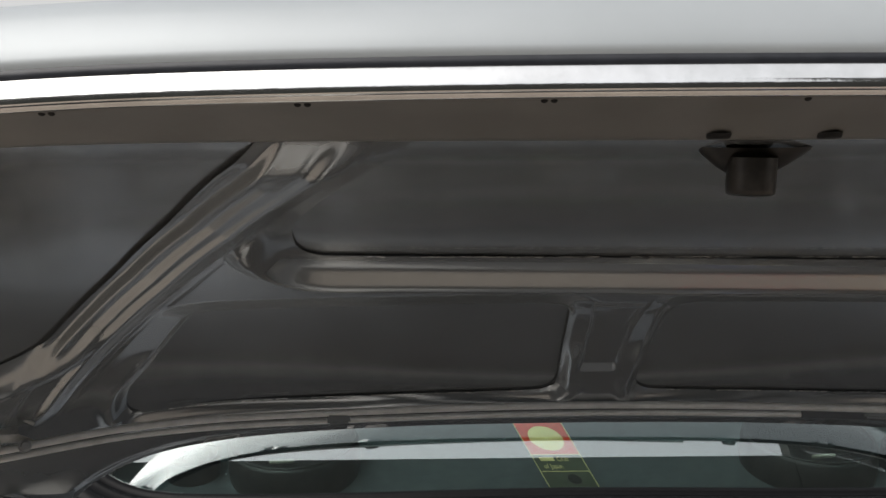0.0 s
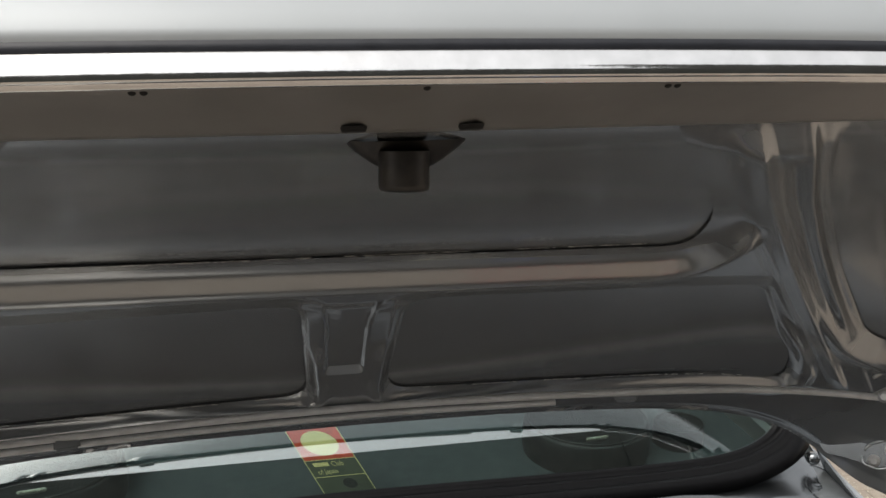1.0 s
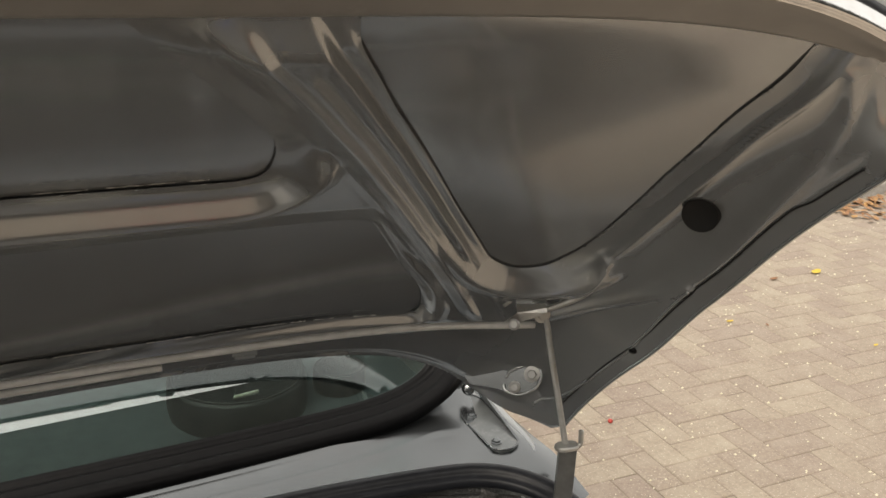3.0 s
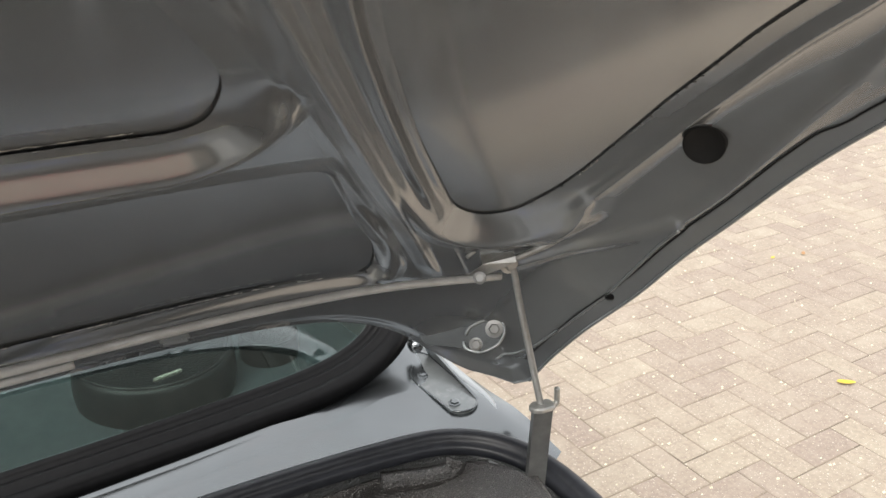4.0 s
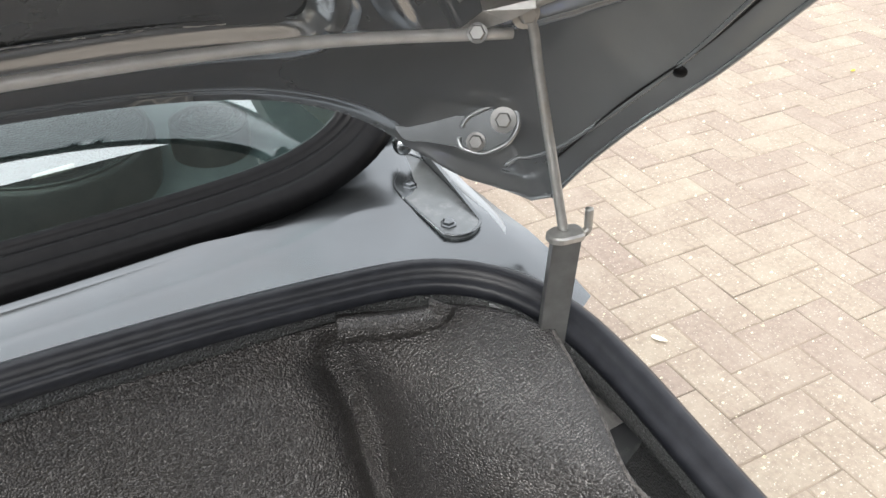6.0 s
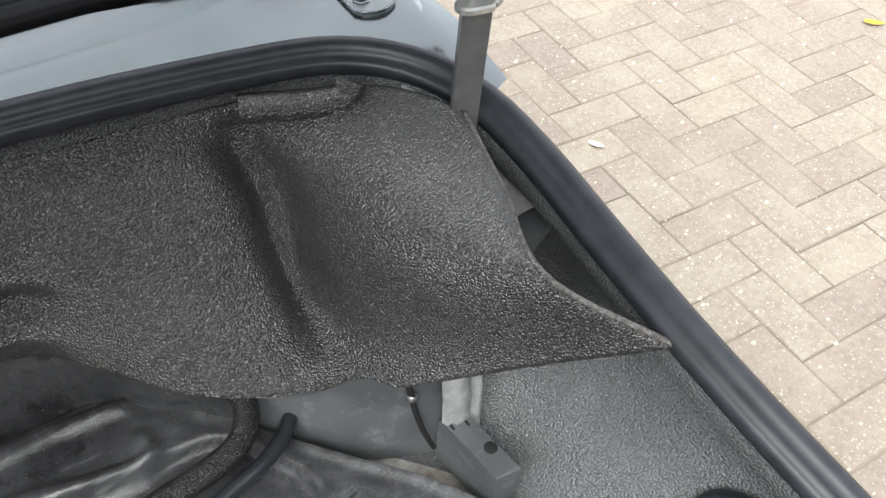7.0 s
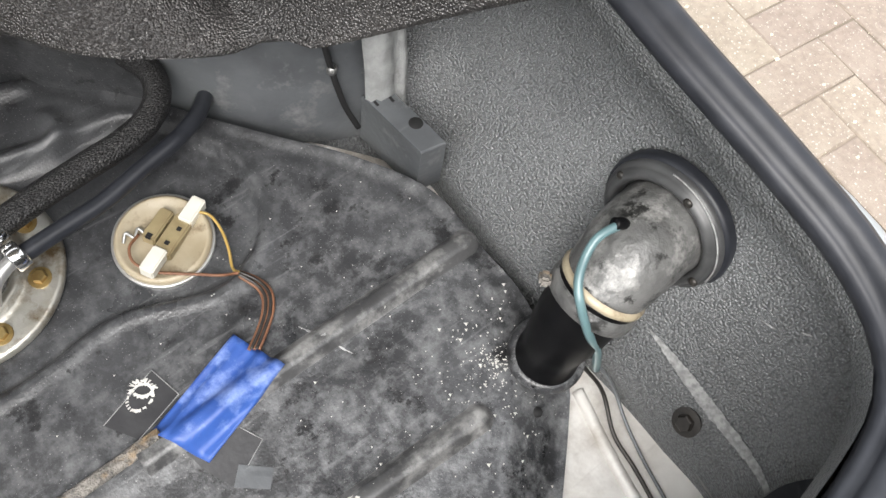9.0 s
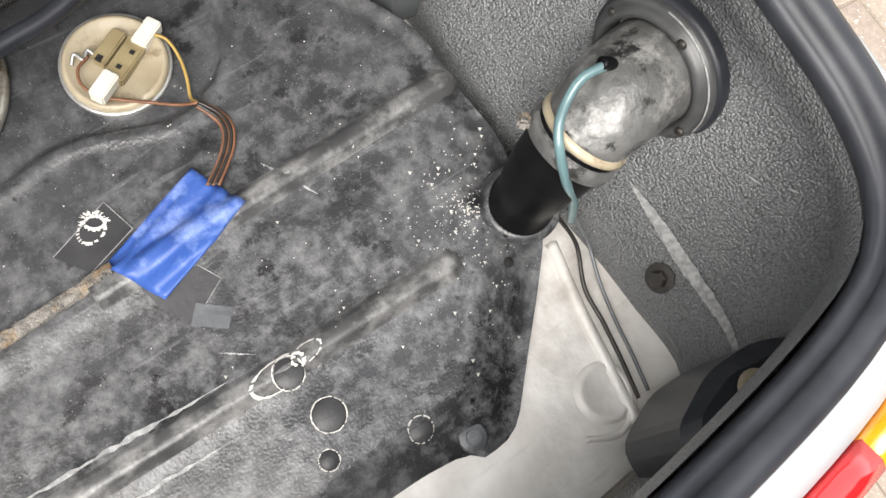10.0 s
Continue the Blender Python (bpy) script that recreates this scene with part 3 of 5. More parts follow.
def frame_keep(x, s):
    k = np.minimum(-distance(LID_EDGE, x, s), np.where(np.abs(x) < .56, 0.605 - s, 1.0))
    for o in OPENINGS:
        k = np.minimum(k, distance(o, x, s))
    return k


lid = part("boot_lid", field("outer_skin", np.arange(-0.756, 0.757, 0.012), np.arange(-0.1, 0.665, 0.012), lambda x, s: -distance(LID_EDGE, x, s),
                             lambda x, s: on_lid(x, s, 0.0012 + 0 * x)), INNER, car, "raised grey boot lid, pressed frame and bare skin inside")
part("outer_panel", field("outer_panel", np.arange(-0.756, 0.757, 0.012), np.arange(-0.1, 0.665, 0.012), lambda x, s: -distance(LID_EDGE, x, s),
                          lambda x, s: on_lid(x, s, 0.007 + 0 * x)), PAINT, lid, "silver-grey outer face of the lid")
frame_ob = part("inner_frame", field("inner_frame", np.arange(-0.756, 0.757, 0.002), np.arange(-0.098, 0.665, 0.002), frame_keep,
                                  lambda x, s: on_lid(x, s, -frame_depth(x, s))), INNER, lid, "pressed grey steel frame")
xs = np.linspace(-1, 1, 121)


def rear_row(s0, h0, half=0.62):
    x = xs * half
    return lid_point(x, s0 - 0.012 * (np.abs(x) / 0.5) ** 2 - (0.015 if s0 > .63 else 0.0) * (np.abs(x) / 0.62) ** 8 + max(0.0, min(1.0, (.64 - s0) / .05)) * .019 * (np.abs(x) / 0.5) ** 2, h0 - 0.1 * (np.abs(x) / 0.72) ** 6)


def rows_mesh(name, rows):
    n = rows[0].shape[0]
    verts = np.concatenate(rows)
    faces = [(r * n + i, r * n + i + 1, (r + 1) * n + i + 1, (r + 1) * n + i) for r in range(len(rows) - 1) for i in range(n - 1)]
    return data_of(name, verts, faces)


part("rear_flange", rows_mesh("rear_flange", [rear_row(s, h) for s, h in ((.616, .030), (.608, .012), (.600, .006), (.599, -.003), (.601, -.005), (.606, -.0058), (.626, -.0068), (.648, -.0115), (.656, -.0135), (.659, -.012), (.661, -.004))]), FLANGE, lid, "matte rear flange of the lid")
part("rear_trim", rows_mesh("rear_trim", [rear_row(s, h, 0.64) for s, h in ((.656, -0.0120), (.6570, -0.0152), (.6582, -0.0165), (.6595, -0.0160), (.6602, -0.0142), (.6608, -0.0142), (.6612, -0.0152), (.6628, -0.0140), (.6640, -0.0090), (.6648, -0.0040), (.6648, -0.0010), (.664, 0.0020))]), CHROME, lid, "bright polished trim strip along the rear edge")
part("trim_gasket", rows_mesh("trim_gasket", [rear_row(s, h, 0.645) for s, h in ((.664, -0.0020), (.6662, -0.0004), (.6670, 0.0022), (.667, 0.0060))]), SEAL, lid)
part("rear_skin", rows_mesh("rear_skin", [rear_row(s, h, 0.65) for s, h in ((.665, 0.0020), (.6685, 0.0045), (.6700, 0.0080), (.6712, 0.0160), (.6715, 0.0300), (.668, 0.0440), (.655, 0.0540), (.62, 0.0580), (.55, 0.0600))]), SILVER, lid, "outer rear face of the lid in silver-grey paint")

# ---- deck, quarter panels and boot opening
def deck_z(y):
    return 0.79 + 0.15 * (np.minimum(y, 1.06) - 0.69) + 0.03 * (np.maximum(y, 1.06) - 1.06)


RIM = [(0, 1.085), (0.2, 1.080), (0.38, 1.067), (0.55, 1.045), (0.63, 1.025), (0.68, 0.985), (0.704, 0.93), (0.708, 0.86), (0.703, 0.78), (0.699, 0.70),
       (0.698, 0.62), (0.700, 0.53), (0.697, 0.46), (0.675, 0.405), (0.62, 0.373), (0.5, 0.358), (0.25, 0.350), (0, 0.348)]
half = spline(RIM, 110)
loop = np.vstack([half, (half * (-1, 1))[-2:0:-1]])
rim3 = np.c_[loop, deck_z(loop[:, 1])]
# the way runs clockwise seen from above: across points inwards
seal = part("boot_seal", sweep("boot_seal", rim3 + (0, 0, 0.004), [(-0.010, -0.006), (-0.0115, 0.002), (-0.009, 0.009), (-0.003, 0.0125), (0.004, 0.011), (0.0075, 0.006), (0.009, 0.001),
                             (0.0125, 0.0015), (0.016, -0.002), (0.0165, -0.010), (0.012, -0.014), (0.0, -0.010)], closed=True), SEAL, car, "rounded black rubber weatherstrip round the boot opening")

# front deck between window and boot


def deck_row(pts):
    p = spline([(-x, y, z) for x, y, z in reversed(pts) if x > 0] + pts, 141)
    return p


deck_rows = [deck_row(r) for r in (
    [(0, 1.072, .8440), (.38, 1.055, .8440), (.55, 1.034, .842), (.63, 1.012, .838), (.672, .975, .834), (.690, .93, .828)],
    [(0, 1.085, .8475), (.38, 1.068, .8470), (.55, 1.046, .846), (.64, 1.028, .844), (.695, .99, .841), (.718, .93, .835)],
    [(0, 1.096, .8488), (.38, 1.082, .8484), (.55, 1.068, .8478), (.64, 1.050, .8465), (.708, 1.00, .8435), (.735, .94, .832)],
    [(0, 1.1165, .8496), (.38, 1.108, .8494), (.53, 1.109, .8490), (.615, 1.119, .8485), (.70, 1.07, .8475), (.742, 1.00, .838)],
    [(0, 1.1195, .8505), (.38, 1.1112, .8503), (.53, 1.1130, .8499), (.620, 1.1252, .8494), (.702, 1.08, .8480), (.744, 1.01, .838)],
    [(0, 1.1215, .8517), (.38, 1.1136, .8515), (.53, 1.1158, .8511), (.625, 1.1300, .8506), (.704, 1.09, .8485), (.746, 1.03, .838)],
    [(0, 1.1240, .8522), (.38, 1.1165, .8520), (.53, 1.1190, .8516), (.63, 1.136, .8510), (.706, 1.10, .849), (.747, 1.04, .838)],
    [(0, 1.139, .8528), (.38, 1.136, .8526), (.53, 1.146, .8524), (.648, 1.178, .8515), (.707, 1.15, .8495), (.748, 1.09, .836)],
    [(0, 1.144, .859), (.38, 1.141, .858), (.53, 1.154, .857), (.652, 1.192, .8540), (.710, 1.18, .8500), (.750, 1.12, .835)],
    [(0, 1.149, .862), (.38, 1.147, .861), (.53, 1.160, .860), (.656, 1.203, .8570), (.713, 1.21, .8510), (.751, 1.16, .833)],
    [(0, 1.155, .861), (.38, 1.154, .860), (.53, 1.168, .859), (.660, 1.217, .859), (.717, 1.24, .856), (.753, 1.22, .831)],
    [(0, 1.165, .853), (.38, 1.165, .852), (.53, 1.180, .850), (.66, 1.235, .850), (.72, 1.27, .848), (.754, 1.27, .83)],
)]
# deck takes the darkened body colour, its dull reflection put into the base
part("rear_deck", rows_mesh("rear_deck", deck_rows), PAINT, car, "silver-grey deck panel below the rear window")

# quarter panels and tail: outward loft from the opening's rim, from one hinge round the tail to the other
i0 = [i for i, p in enumerate(half) if p[1] < 1.0 and p[0] > .6][0]
tail = np.vstack([half[i0:], (half * (-1, 1))[-2:i0 - 1:-1]])
fore = np.array([(0.752, 1.9), (0.75, 1.7), (0.745, 1.5), (0.74, 1.3), (0.728, 1.15), (0.715, 1.05)])
tail = np.vstack([fore, tail, (fore * (-1, 1))[::-1]])
tail = spline(tail, 220)
tang = unit(np.gradient(tail, axis=0))
outward = np.c_[-tang[:, 1], tang[:, 0]]
shell_rows = []
for d, dz in ((-0.012, -0.012), (0.004, -0.008), (0.008, 0.0), (0.018, 0.002), (0.028, -0.002), (0.034, -0.010), (0.045, -0.05), (0.060, -0.12), (0.066, -0.22), (0.060, -0.33), (0.030, -0.45), (0.0, -0.52)):
    narrow = 1 - 0.55 * step(.45, .60, tail[:, 1]) * (0 < d < .036)
    pos = tail + outward * (d * narrow)[:, None]
    z = deck_z(tail[:, 1]) + dz - 0.012 * step(1.0, 1.3, tail[:, 1]) * (d < .02)
    shell_rows.append(np.c_[pos, z])
part("body_shell", rows_mesh("body_shell", shell_rows), SILVER, car, "silver-grey quarter panels and tail")

# ---- boot tub
UT = spline([(0.0, 1.098), (0.40, 1.085), (0.58, 1.052), (0.660, 0.990), (0.69, 0.91), (0.694, 0.80), (0.686, 0.68), (0.687, 0.56), (0.684, 0.46), (0.662, 0.415), (0.60, 0.388), (0.4, 0.372), (0.0, 0.365)], 130)
U1 = spline([(0.0, 1.095), (0.40, 1.085), (0.60, 1.055), (0.70, 0.985), (0.735, 0.90), (0.735, 0.80), (0.730, 0.68), (0.730, 0.56), (0.728, 0.42), (0.69, 0.36), (0.60, 0.34), (0.4, 0.335), (0.0, 0.33)], 130)
U2 = spline([(0.0, 1.09), (0.40, 1.07), (0.54, 0.99), (0.64, 0.93), (0.70, 0.85), (0.712, 0.76), (0.706, 0.66), (0.70, 0.55), (0.695, 0.43), (0.66, 0.36), (0.58, 0.34), (0.4, 0.335), (0.0, 0.33)], 130)
U3 = spline([(0.0, 1.09), (0.40, 1.07), (0.51, 0.965), (0.59, 0.89), (0.655, 0.80), (0.652, 0.72), (0.651, 0.63), (0.660, 0.53), (0.661, 0.46), (0.655, 0.38), (0.59, 0.347), (0.4, 0.34), (0.0, 0.335)], 130)


def ring_row(u, z):
    full = np.vstack([u, (u * (-1, 1))[::-1]])
    return np.c_[full, z(full[:, 1]) if callable(z) else np.full(len(full), z)]


tub_rows = [ring_row(UT, lambda y: deck_z(y) - 0.006), ring_row(UT, lambda y: deck_z(y) - 0.03), ring_row(U1, lambda y: deck_z(y) - 0.07), ring_row(U1, lambda y: 0.66 + 0.05 * (y - .5)), ring_row(U2, 0.575), ring_row(U3, 0.50), ring_row(U3 * 0.985, 0.458)]
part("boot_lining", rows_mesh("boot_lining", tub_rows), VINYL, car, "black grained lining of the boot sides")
floor_o = np.vstack([U3, (U3 * (-1, 1))[::-1][1:-1]])
part("boot_floor", slab("boot_floor", [tuple(p) for p in floor_o * (1.03, 1.0)], 0.44, 0.464, 0.004), FLOOR, car, "bare silver-painted boot floor with rust stains")

# ---- fuel tank top
TANK_EDGE = [(-0.45, 1.05), (0.38, 1.05), (0.44, 0.985), (0.495, 0.914), (0.54, 0.858), (0.577, 0.815), (0.610, 0.766), (0.624, 0.731), (0.624, 0.69), (0.630, 0.62), (0.626, 0.543), (0.585, 0.500), (0.545, 0.462), (0.503, 0.420), (0.44, 0.424), (-0.45, 0.424)]
TANK_O = rounded(TANK_EDGE, 0.02, 4)


def tank_z(x, y):
    return 0.508 + 0.06 * (np.minimum(x, .64) - 0.4) + 0.08 * (y - 0.7)


RECESS = rounded([(0.10, 0.99), (0.45, 0.95), (0.497, 0.87), (0.488, 0.80), (0.43, 0.765), (0.34, 0.803), (0.27, 0.79), (0.10, 0.80)], 0.03, 5)


def tank_height(x, y):
    e = -distance(TANK_O, x, y)
    z = tank_z(x, y)
    z += 0.004 * np.exp(-((y - 0.683) / 0.014) ** 2) * step(0.632, 0.605, x) + 0.004 * np.exp(-((y - .557 + .045 * (x - .528)) / .014) ** 2) * step(.545, .515, x)
    d = distance(RECESS, x, y)
    z -= 0.009 * step(0.0035, -0.0045, d)
    z += 0.003 * np.exp(-((d - 0.007) / 0.006) ** 2)
    z -= 0.022 * step(0.055, 0.012, e) * step(0.64, 0.56, y)
    z -= 0.004 * step(0.02, 0.008, e)
    hump = np.minimum(line_gap([(.10, 1.03), (.291, 1.040), (.342, 1.034), (.385, 1.028)], x, y), line_gap([(.10, 1.01), (.27, .988), (.33, .968), (.372, .958), (.388, .972), (.384, .985)], x, y))
    z += 0.009 * np.exp(-(hump / 0.010) ** 2)
    z += 0.006 * np.exp(-(line_gap([(.44, .985), (.495, .912), (.54, .856), (.577, .812), (.608, .764), (.620, .731), (.620, .69)], x, y) / 0.009) ** 2)
    return z + 0.0012 * np.sin(31 * x + 17 * y) * np.sin(23 * y - 11 * x)


tank = part("fuel_tank", field("fuel_tank", np.arange(-0.30, 0.64, 0.004), np.arange(0.41, 1.06, 0.004), lambda x, y: -distance(TANK_O, x, y),
                               lambda x, y: np.stack([x, y, tank_height(x, y)], -1)), TANK, car, "dirty black fuel tank top with pressed ribs")

# ---- rear window
win_low = deck_row([(0, 1.1997, 0.8867), (0.3001, 1.1993, 0.8828), (0.451, 1.2007, 0.8814), (0.55, 1.2039, 0.8834), (0.6104, 1.2107, 0.8928), (0.6518, 1.2231, 0.9124), (0.6664, 1.2426, 0.9453)])
win_top = deck_row([(0, 1.66, 1.22), (.3, 1.66, 1.215), (.42, 1.665, 1.21), (.5, 1.67, 1.20), (.55, 1.68, 1.19), (.60, 1.69, 1.175), (.62, 1.70, 1.16)])
win_low_rows = [win_low + (0, -0.0203, -0.035), win_low + (0, 0.0, 0.0), win_low + (0, 0.0145, 0.025), win_low + (0, 0.029, 0.050), win_low + (0, 0.0435, 0.075), win_low + (0, 0.058, 0.100), win_low + (0, 0.0725, 0.125), win_low + (0, 0.087, 0.150)]
pane_rows = list(win_low_rows)
for t in np.linspace(0.12, 1, 8):
    a = win_low + (0, 0.087, 0.150)
    pane_rows.append((1 - t) ** 2 * a + 2 * t * (1 - t) * (a * (.96, 1, 1) + (0, .08, .13)) + t * t * win_top)
window = part("rear_window", rows_mesh("rear_window", pane_rows), GLASS, car, "green-tinted rear window in a black rubber seal")
window.visible_shadow = False
thick = window.modifiers.new("thickness", "SOLIDIFY")
thick.thickness, thick.offset = 0.004, 1.0
part("window_seal", sweep("window_seal", win_low + (0, -0.006, -0.004), [(-0.006, 0.006), (0.0, 0.010), (0.006, 0.007), (0.0085, 0.000), (0.012, 0.004), (0.018, 0.003), (0.022, -0.004), (0.026, -0.002), (0.034, -0.003), (0.041, -0.009), (0.047, -0.020), (0.02, -0.030), (-0.006, -0.01)]), RUBBER, window)

# cabin: parcel shelf, roof and closing panels
part("parcel_shelf", box("parcel_shelf", (1.36, 0.66, 0.02), pose(0, 1.525, 0.835)), SHELF, car, "dark cloth parcel shelf")
seat = part("rear_seat_back", box("rear_seat_back", (1.3, 0.16, 0.62), pose(0, 1.95, 0.72, -14), 0.04), SHELF, car)
roof_rows = [win_top + (0, 0.0, 0.004), win_top + (0, 0.25, 0.05), win_top + (0, 0.7, 0.07), win_top + (0, 1.2, 0.03), win_top * (1.06, 1, 1) + (0, 1.75, -0.33)]
part("roof", rows_mesh("roof", roof_rows), SILVER, car, "silver-grey coupe roof")
for sx in (1, -1):
    side = np.array([(0.752, 1.25, .84), (0.752, 3.6, .86), (0.74, 3.3, .93), (0.66, 2.85, 1.16), (0.62, 1.66, 1.15), (0.682, 1.268, .945)]) * (sx, 1, 1)
    part("pillar_panel", data_of("pillar_panel", side, [(0, 1, 2, 3, 4, 5)], False), SILVER, car)
    part("side_trim", data_of("side_trim", side * (.985, 1, 1) + (0, .008, -.004), [(0, 1, 2, 3, 4, 5)], False), SHELF, car, "dark cloth trim inside the pillar")
    flank = rows_mesh("flank", [np.c_[np.full(20, sx * x), np.linspace(1.85, 3.9, 20), np.full(20, z)] for x, z in ((.76, .84), (.80, .70), (.815, .58), (.80, .45), (.76, .28))])
    part("flank", flank, SILVER, car)
    for wy in (1.34, 3.45):
        w = part("wheel", lathe("tyre", [(.19, -.09), (.28, -.10), (.305, -.08), (.31, 0), (.305, .08), (.28, .10), (.19, .09)], (1, 0, 0), (sx * .70, wy, .31), 40), TYRE, car)
        part("rim", lathe("rim", [(.0, .06), (.06, .065), (.17, .05), (.19, .085), (.195, -.085)], (sx, 0, 0), (sx * .70, wy, .31), 32), STEEL, w)
part("cabin_floor", box("cabin_floor", (1.4, 2.2, 0.04), pose(0, 2.3, 0.35)), SHELF, car)
part("bulkhead", box("bulkhead", (1.4, 0.04, 0.6), pose(0, 3.0, 0.62)), SHELF, car)
part("bonnet", box("bonnet", (1.5, 1.0, 0.5), pose(0, 3.55, 0.6), 0.08), SILVER, car)

# ---- loose carpet over the bulkhead and the wheel arch
MT = spline([(-.6, 1.04, .825), (0, 1.072, .822), (.3, 1.064, .821), (.42, 1.054, .820), (.5, 1.044, .820), (.56, 1.030, .821), (.61, 1.012, .824), (.65, .977, .830), (.676, .920, .834)], 130)
MA = spline([(-.6, 1.0, .76), (0, 1.04, .77), (.3, 1.04, .775), (.42, 1.02, .782), (.5, 1.0, .772), (.540, 1.006, .746), (.557, 1.000, .752), (.566, .965, .788), (.590, .918, .814), (.625, .880, .823), (.657, .845, .822)], 130)
MB = spline([(-.6, .98, .70), (0, 1.02, .70), (.3, 1.02, .71), (.42, .975, .715), (.5, .94, .70), (.534, .948, .680), (.548, .942, .684), (.556, .905, .732), (.578, .850, .780), (.608, .806, .802), (.634, .768, .814)], 130)
MC = spline([(-.6, .98, .65), (0, 1.03, .655), (.3, 1.03, .66), (.37, .982, .66), (.415, .925, .66), (.465, .885, .66), (.528, .853, .658), (.545, .838, .662), (.575, .815, .676), (.63, .755, .73), (.686, .687, .788)], 130)
cols = [spline([a, b, c, d], 60) for a, b, c, d in zip(MT, MA, MB, MC)]
for col in cols:
    x, z = col[:, 0], col[:, 2]
    col[:, 1] += 0.024 * np.exp(-(((x - .335) / .030) ** 2 + ((z - .716) / .016) ** 2))
    col[:, 1] += 0.016 * np.exp(-((z - .692 - .30 * (x - .28)) / .007) ** 2) * step(.36, .31, x)
    col[:, 1] += 0.014 * np.exp(-((x - .541) / .022) ** 2) * step(.560, .550, x) * step(.83, .79, z)
    col[:, 1] -= 0.010 * np.exp(-(((x - .42) / .05) ** 2 + ((z - .70) / .03) ** 2))
worn_edge = cols[-1]
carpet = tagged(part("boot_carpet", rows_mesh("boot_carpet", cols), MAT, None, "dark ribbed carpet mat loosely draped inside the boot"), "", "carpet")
part("carpet_edge", sweep("carpet_edge", worn_edge, circle(.0023, 8)), EDGEWORN, carpet, "pale frayed edge of the carpet")
sol = carpet.modifiers.new("thickness", "SOLIDIFY")
sol.thickness, sol.offset = 0.004, 0.0

# added dark walls out of view, sized to shape the rear window's reflections
tagged(part("wall_south", box("wall_south", (18.5, 0.3, 6.4), pose(-4.6, -7.5, 3.2), 0.02), WALLB, None, "added dark backdrop wall, out of view, mirrored in the rear window"), "", "wall", "", "structure")
tagged(part("wall_southeast", box("wall_southeast", (9, 0.3, 10.5), pose(9.15, -7.5, 5.25), 0.02), WALLB, None, "taller added backdrop wall, out of view, cutting the sky's reflection"), "", "wall", "", "structure")

# ---------------------------------------------------------------- paving in herringbone
def paver_mesh(long):
    a, b, g, c = (0.2 if long else 0.1) - 0.0014, (0.1 if long else 0.2) - 0.0014, 0.0014, 0.0024
    low = [(g, g), (a, g), (a, b), (g, b)]
    top = [(g + c, g + c), (a - c, g + c), (a - c, b - c), (g + c, b - c)]
    verts = [(x, y, -0.02) for x, y in low] + [(x, y, -0.0025) for x, y in low] + [(x, y, 0.0) for x, y in top]
    faces = [(8, 9, 10, 11)]
    for i in range(4):
        j = (i + 1) % 4
        faces += [(i, j, 4 + j, 4 + i), (4 + i, 4 + j, 8 + j, 8 + i)]
    return verts, faces


TURN = Matrix.Translation((2.553, 1.743, 0.0)) @ Matrix.Rotation(radians(-5.0), 4, "Z") @ Matrix.Diagonal((1, -1, 1, 1))
pavement = tagged(empty("pavement", None, "buff and pink block paving laid in herringbone, scattered grit"), "", "pavement", "", "structure")
H_DATA, V_DATA = paver_mesh(True), paver_mesh(False)
blocks = []
for n in range(-110, 111):
    for m in range(-70, 71):
        for kind, (ox, oy) in (("h", (0, 0)), ("v", (2, 0))):
            px, py = (-n + 2 * m + ox) * 0.1, (n + 2 * m + oy) * 0.1
            wx, wy, _ = TURN @ Vector((px + .1, py + .1, 0))
            if -3.6 < wx < 9.0 and -6.8 < wy < 8.8 and not (-.9 < wx < .55 and 0 < wy < 4):
                blocks.append((wx, wy, kind, px, py))
rng = random.Random(5)
near = sorted(blocks, key=lambda b: math.hypot(b[0] - 2.15, b[1] - 1.75))
shared = {}
for kind, (v, f) in (("h", H_DATA), ("v", V_DATA)):
    shared[kind] = data_of("paver", [TURN.to_3x3() @ Vector(p) for p in v], [tuple(reversed(q)) for q in f], False)
    shared[kind].materials.append(PAVER)
for wx, wy, kind, px, py in near[:300]:
    ob = part("paver", shared[kind], None, pavement)
    ob.location = TURN @ Vector((px, py, 0))
    ob.location.z = rng.uniform(-0.0008, 0.0008)
    ob.rotation_euler = (rng.uniform(-.006, .006), rng.uniform(-.006, .006), rng.uniform(-.008, .008))
verts, faces = [], []
for wx, wy, kind, px, py in near[300:]:
    v, f = H_DATA if kind == "h" else V_DATA
    base, dz = len(verts), rng.uniform(-0.0008, 0.0008)
    verts += [TURN @ Vector((p[0] + px, p[1] + py, p[2] + dz)) for p in v]
    faces += [tuple(base + i for i in reversed(q)) for q in f]
tagged(part("paver_field", data_of("paver_field", verts, faces, False), PAVER, pavement), "", "", "", "stuff")


# ---------------------------------------------------------------- small parts of the lid
def mark(name, x, s, r, mat=BLACK, lift=0.001, squash=1.0, d=None):
    """A dark opening in the lid's inner frame: a shallow dished disc."""
    depth = frame_depth(np.array([x]), np.array([s]))[0] if d is None else d
    at, n = on_lid(x, s, -depth), lid_normal(x, s)
    return part(name, lathe(name, [(0, lift - .002), (0.8 * r, lift - .001), (r, lift), (1.06 * r, lift - .0015)], n, at + n * 0.0005, 28), mat, lid)


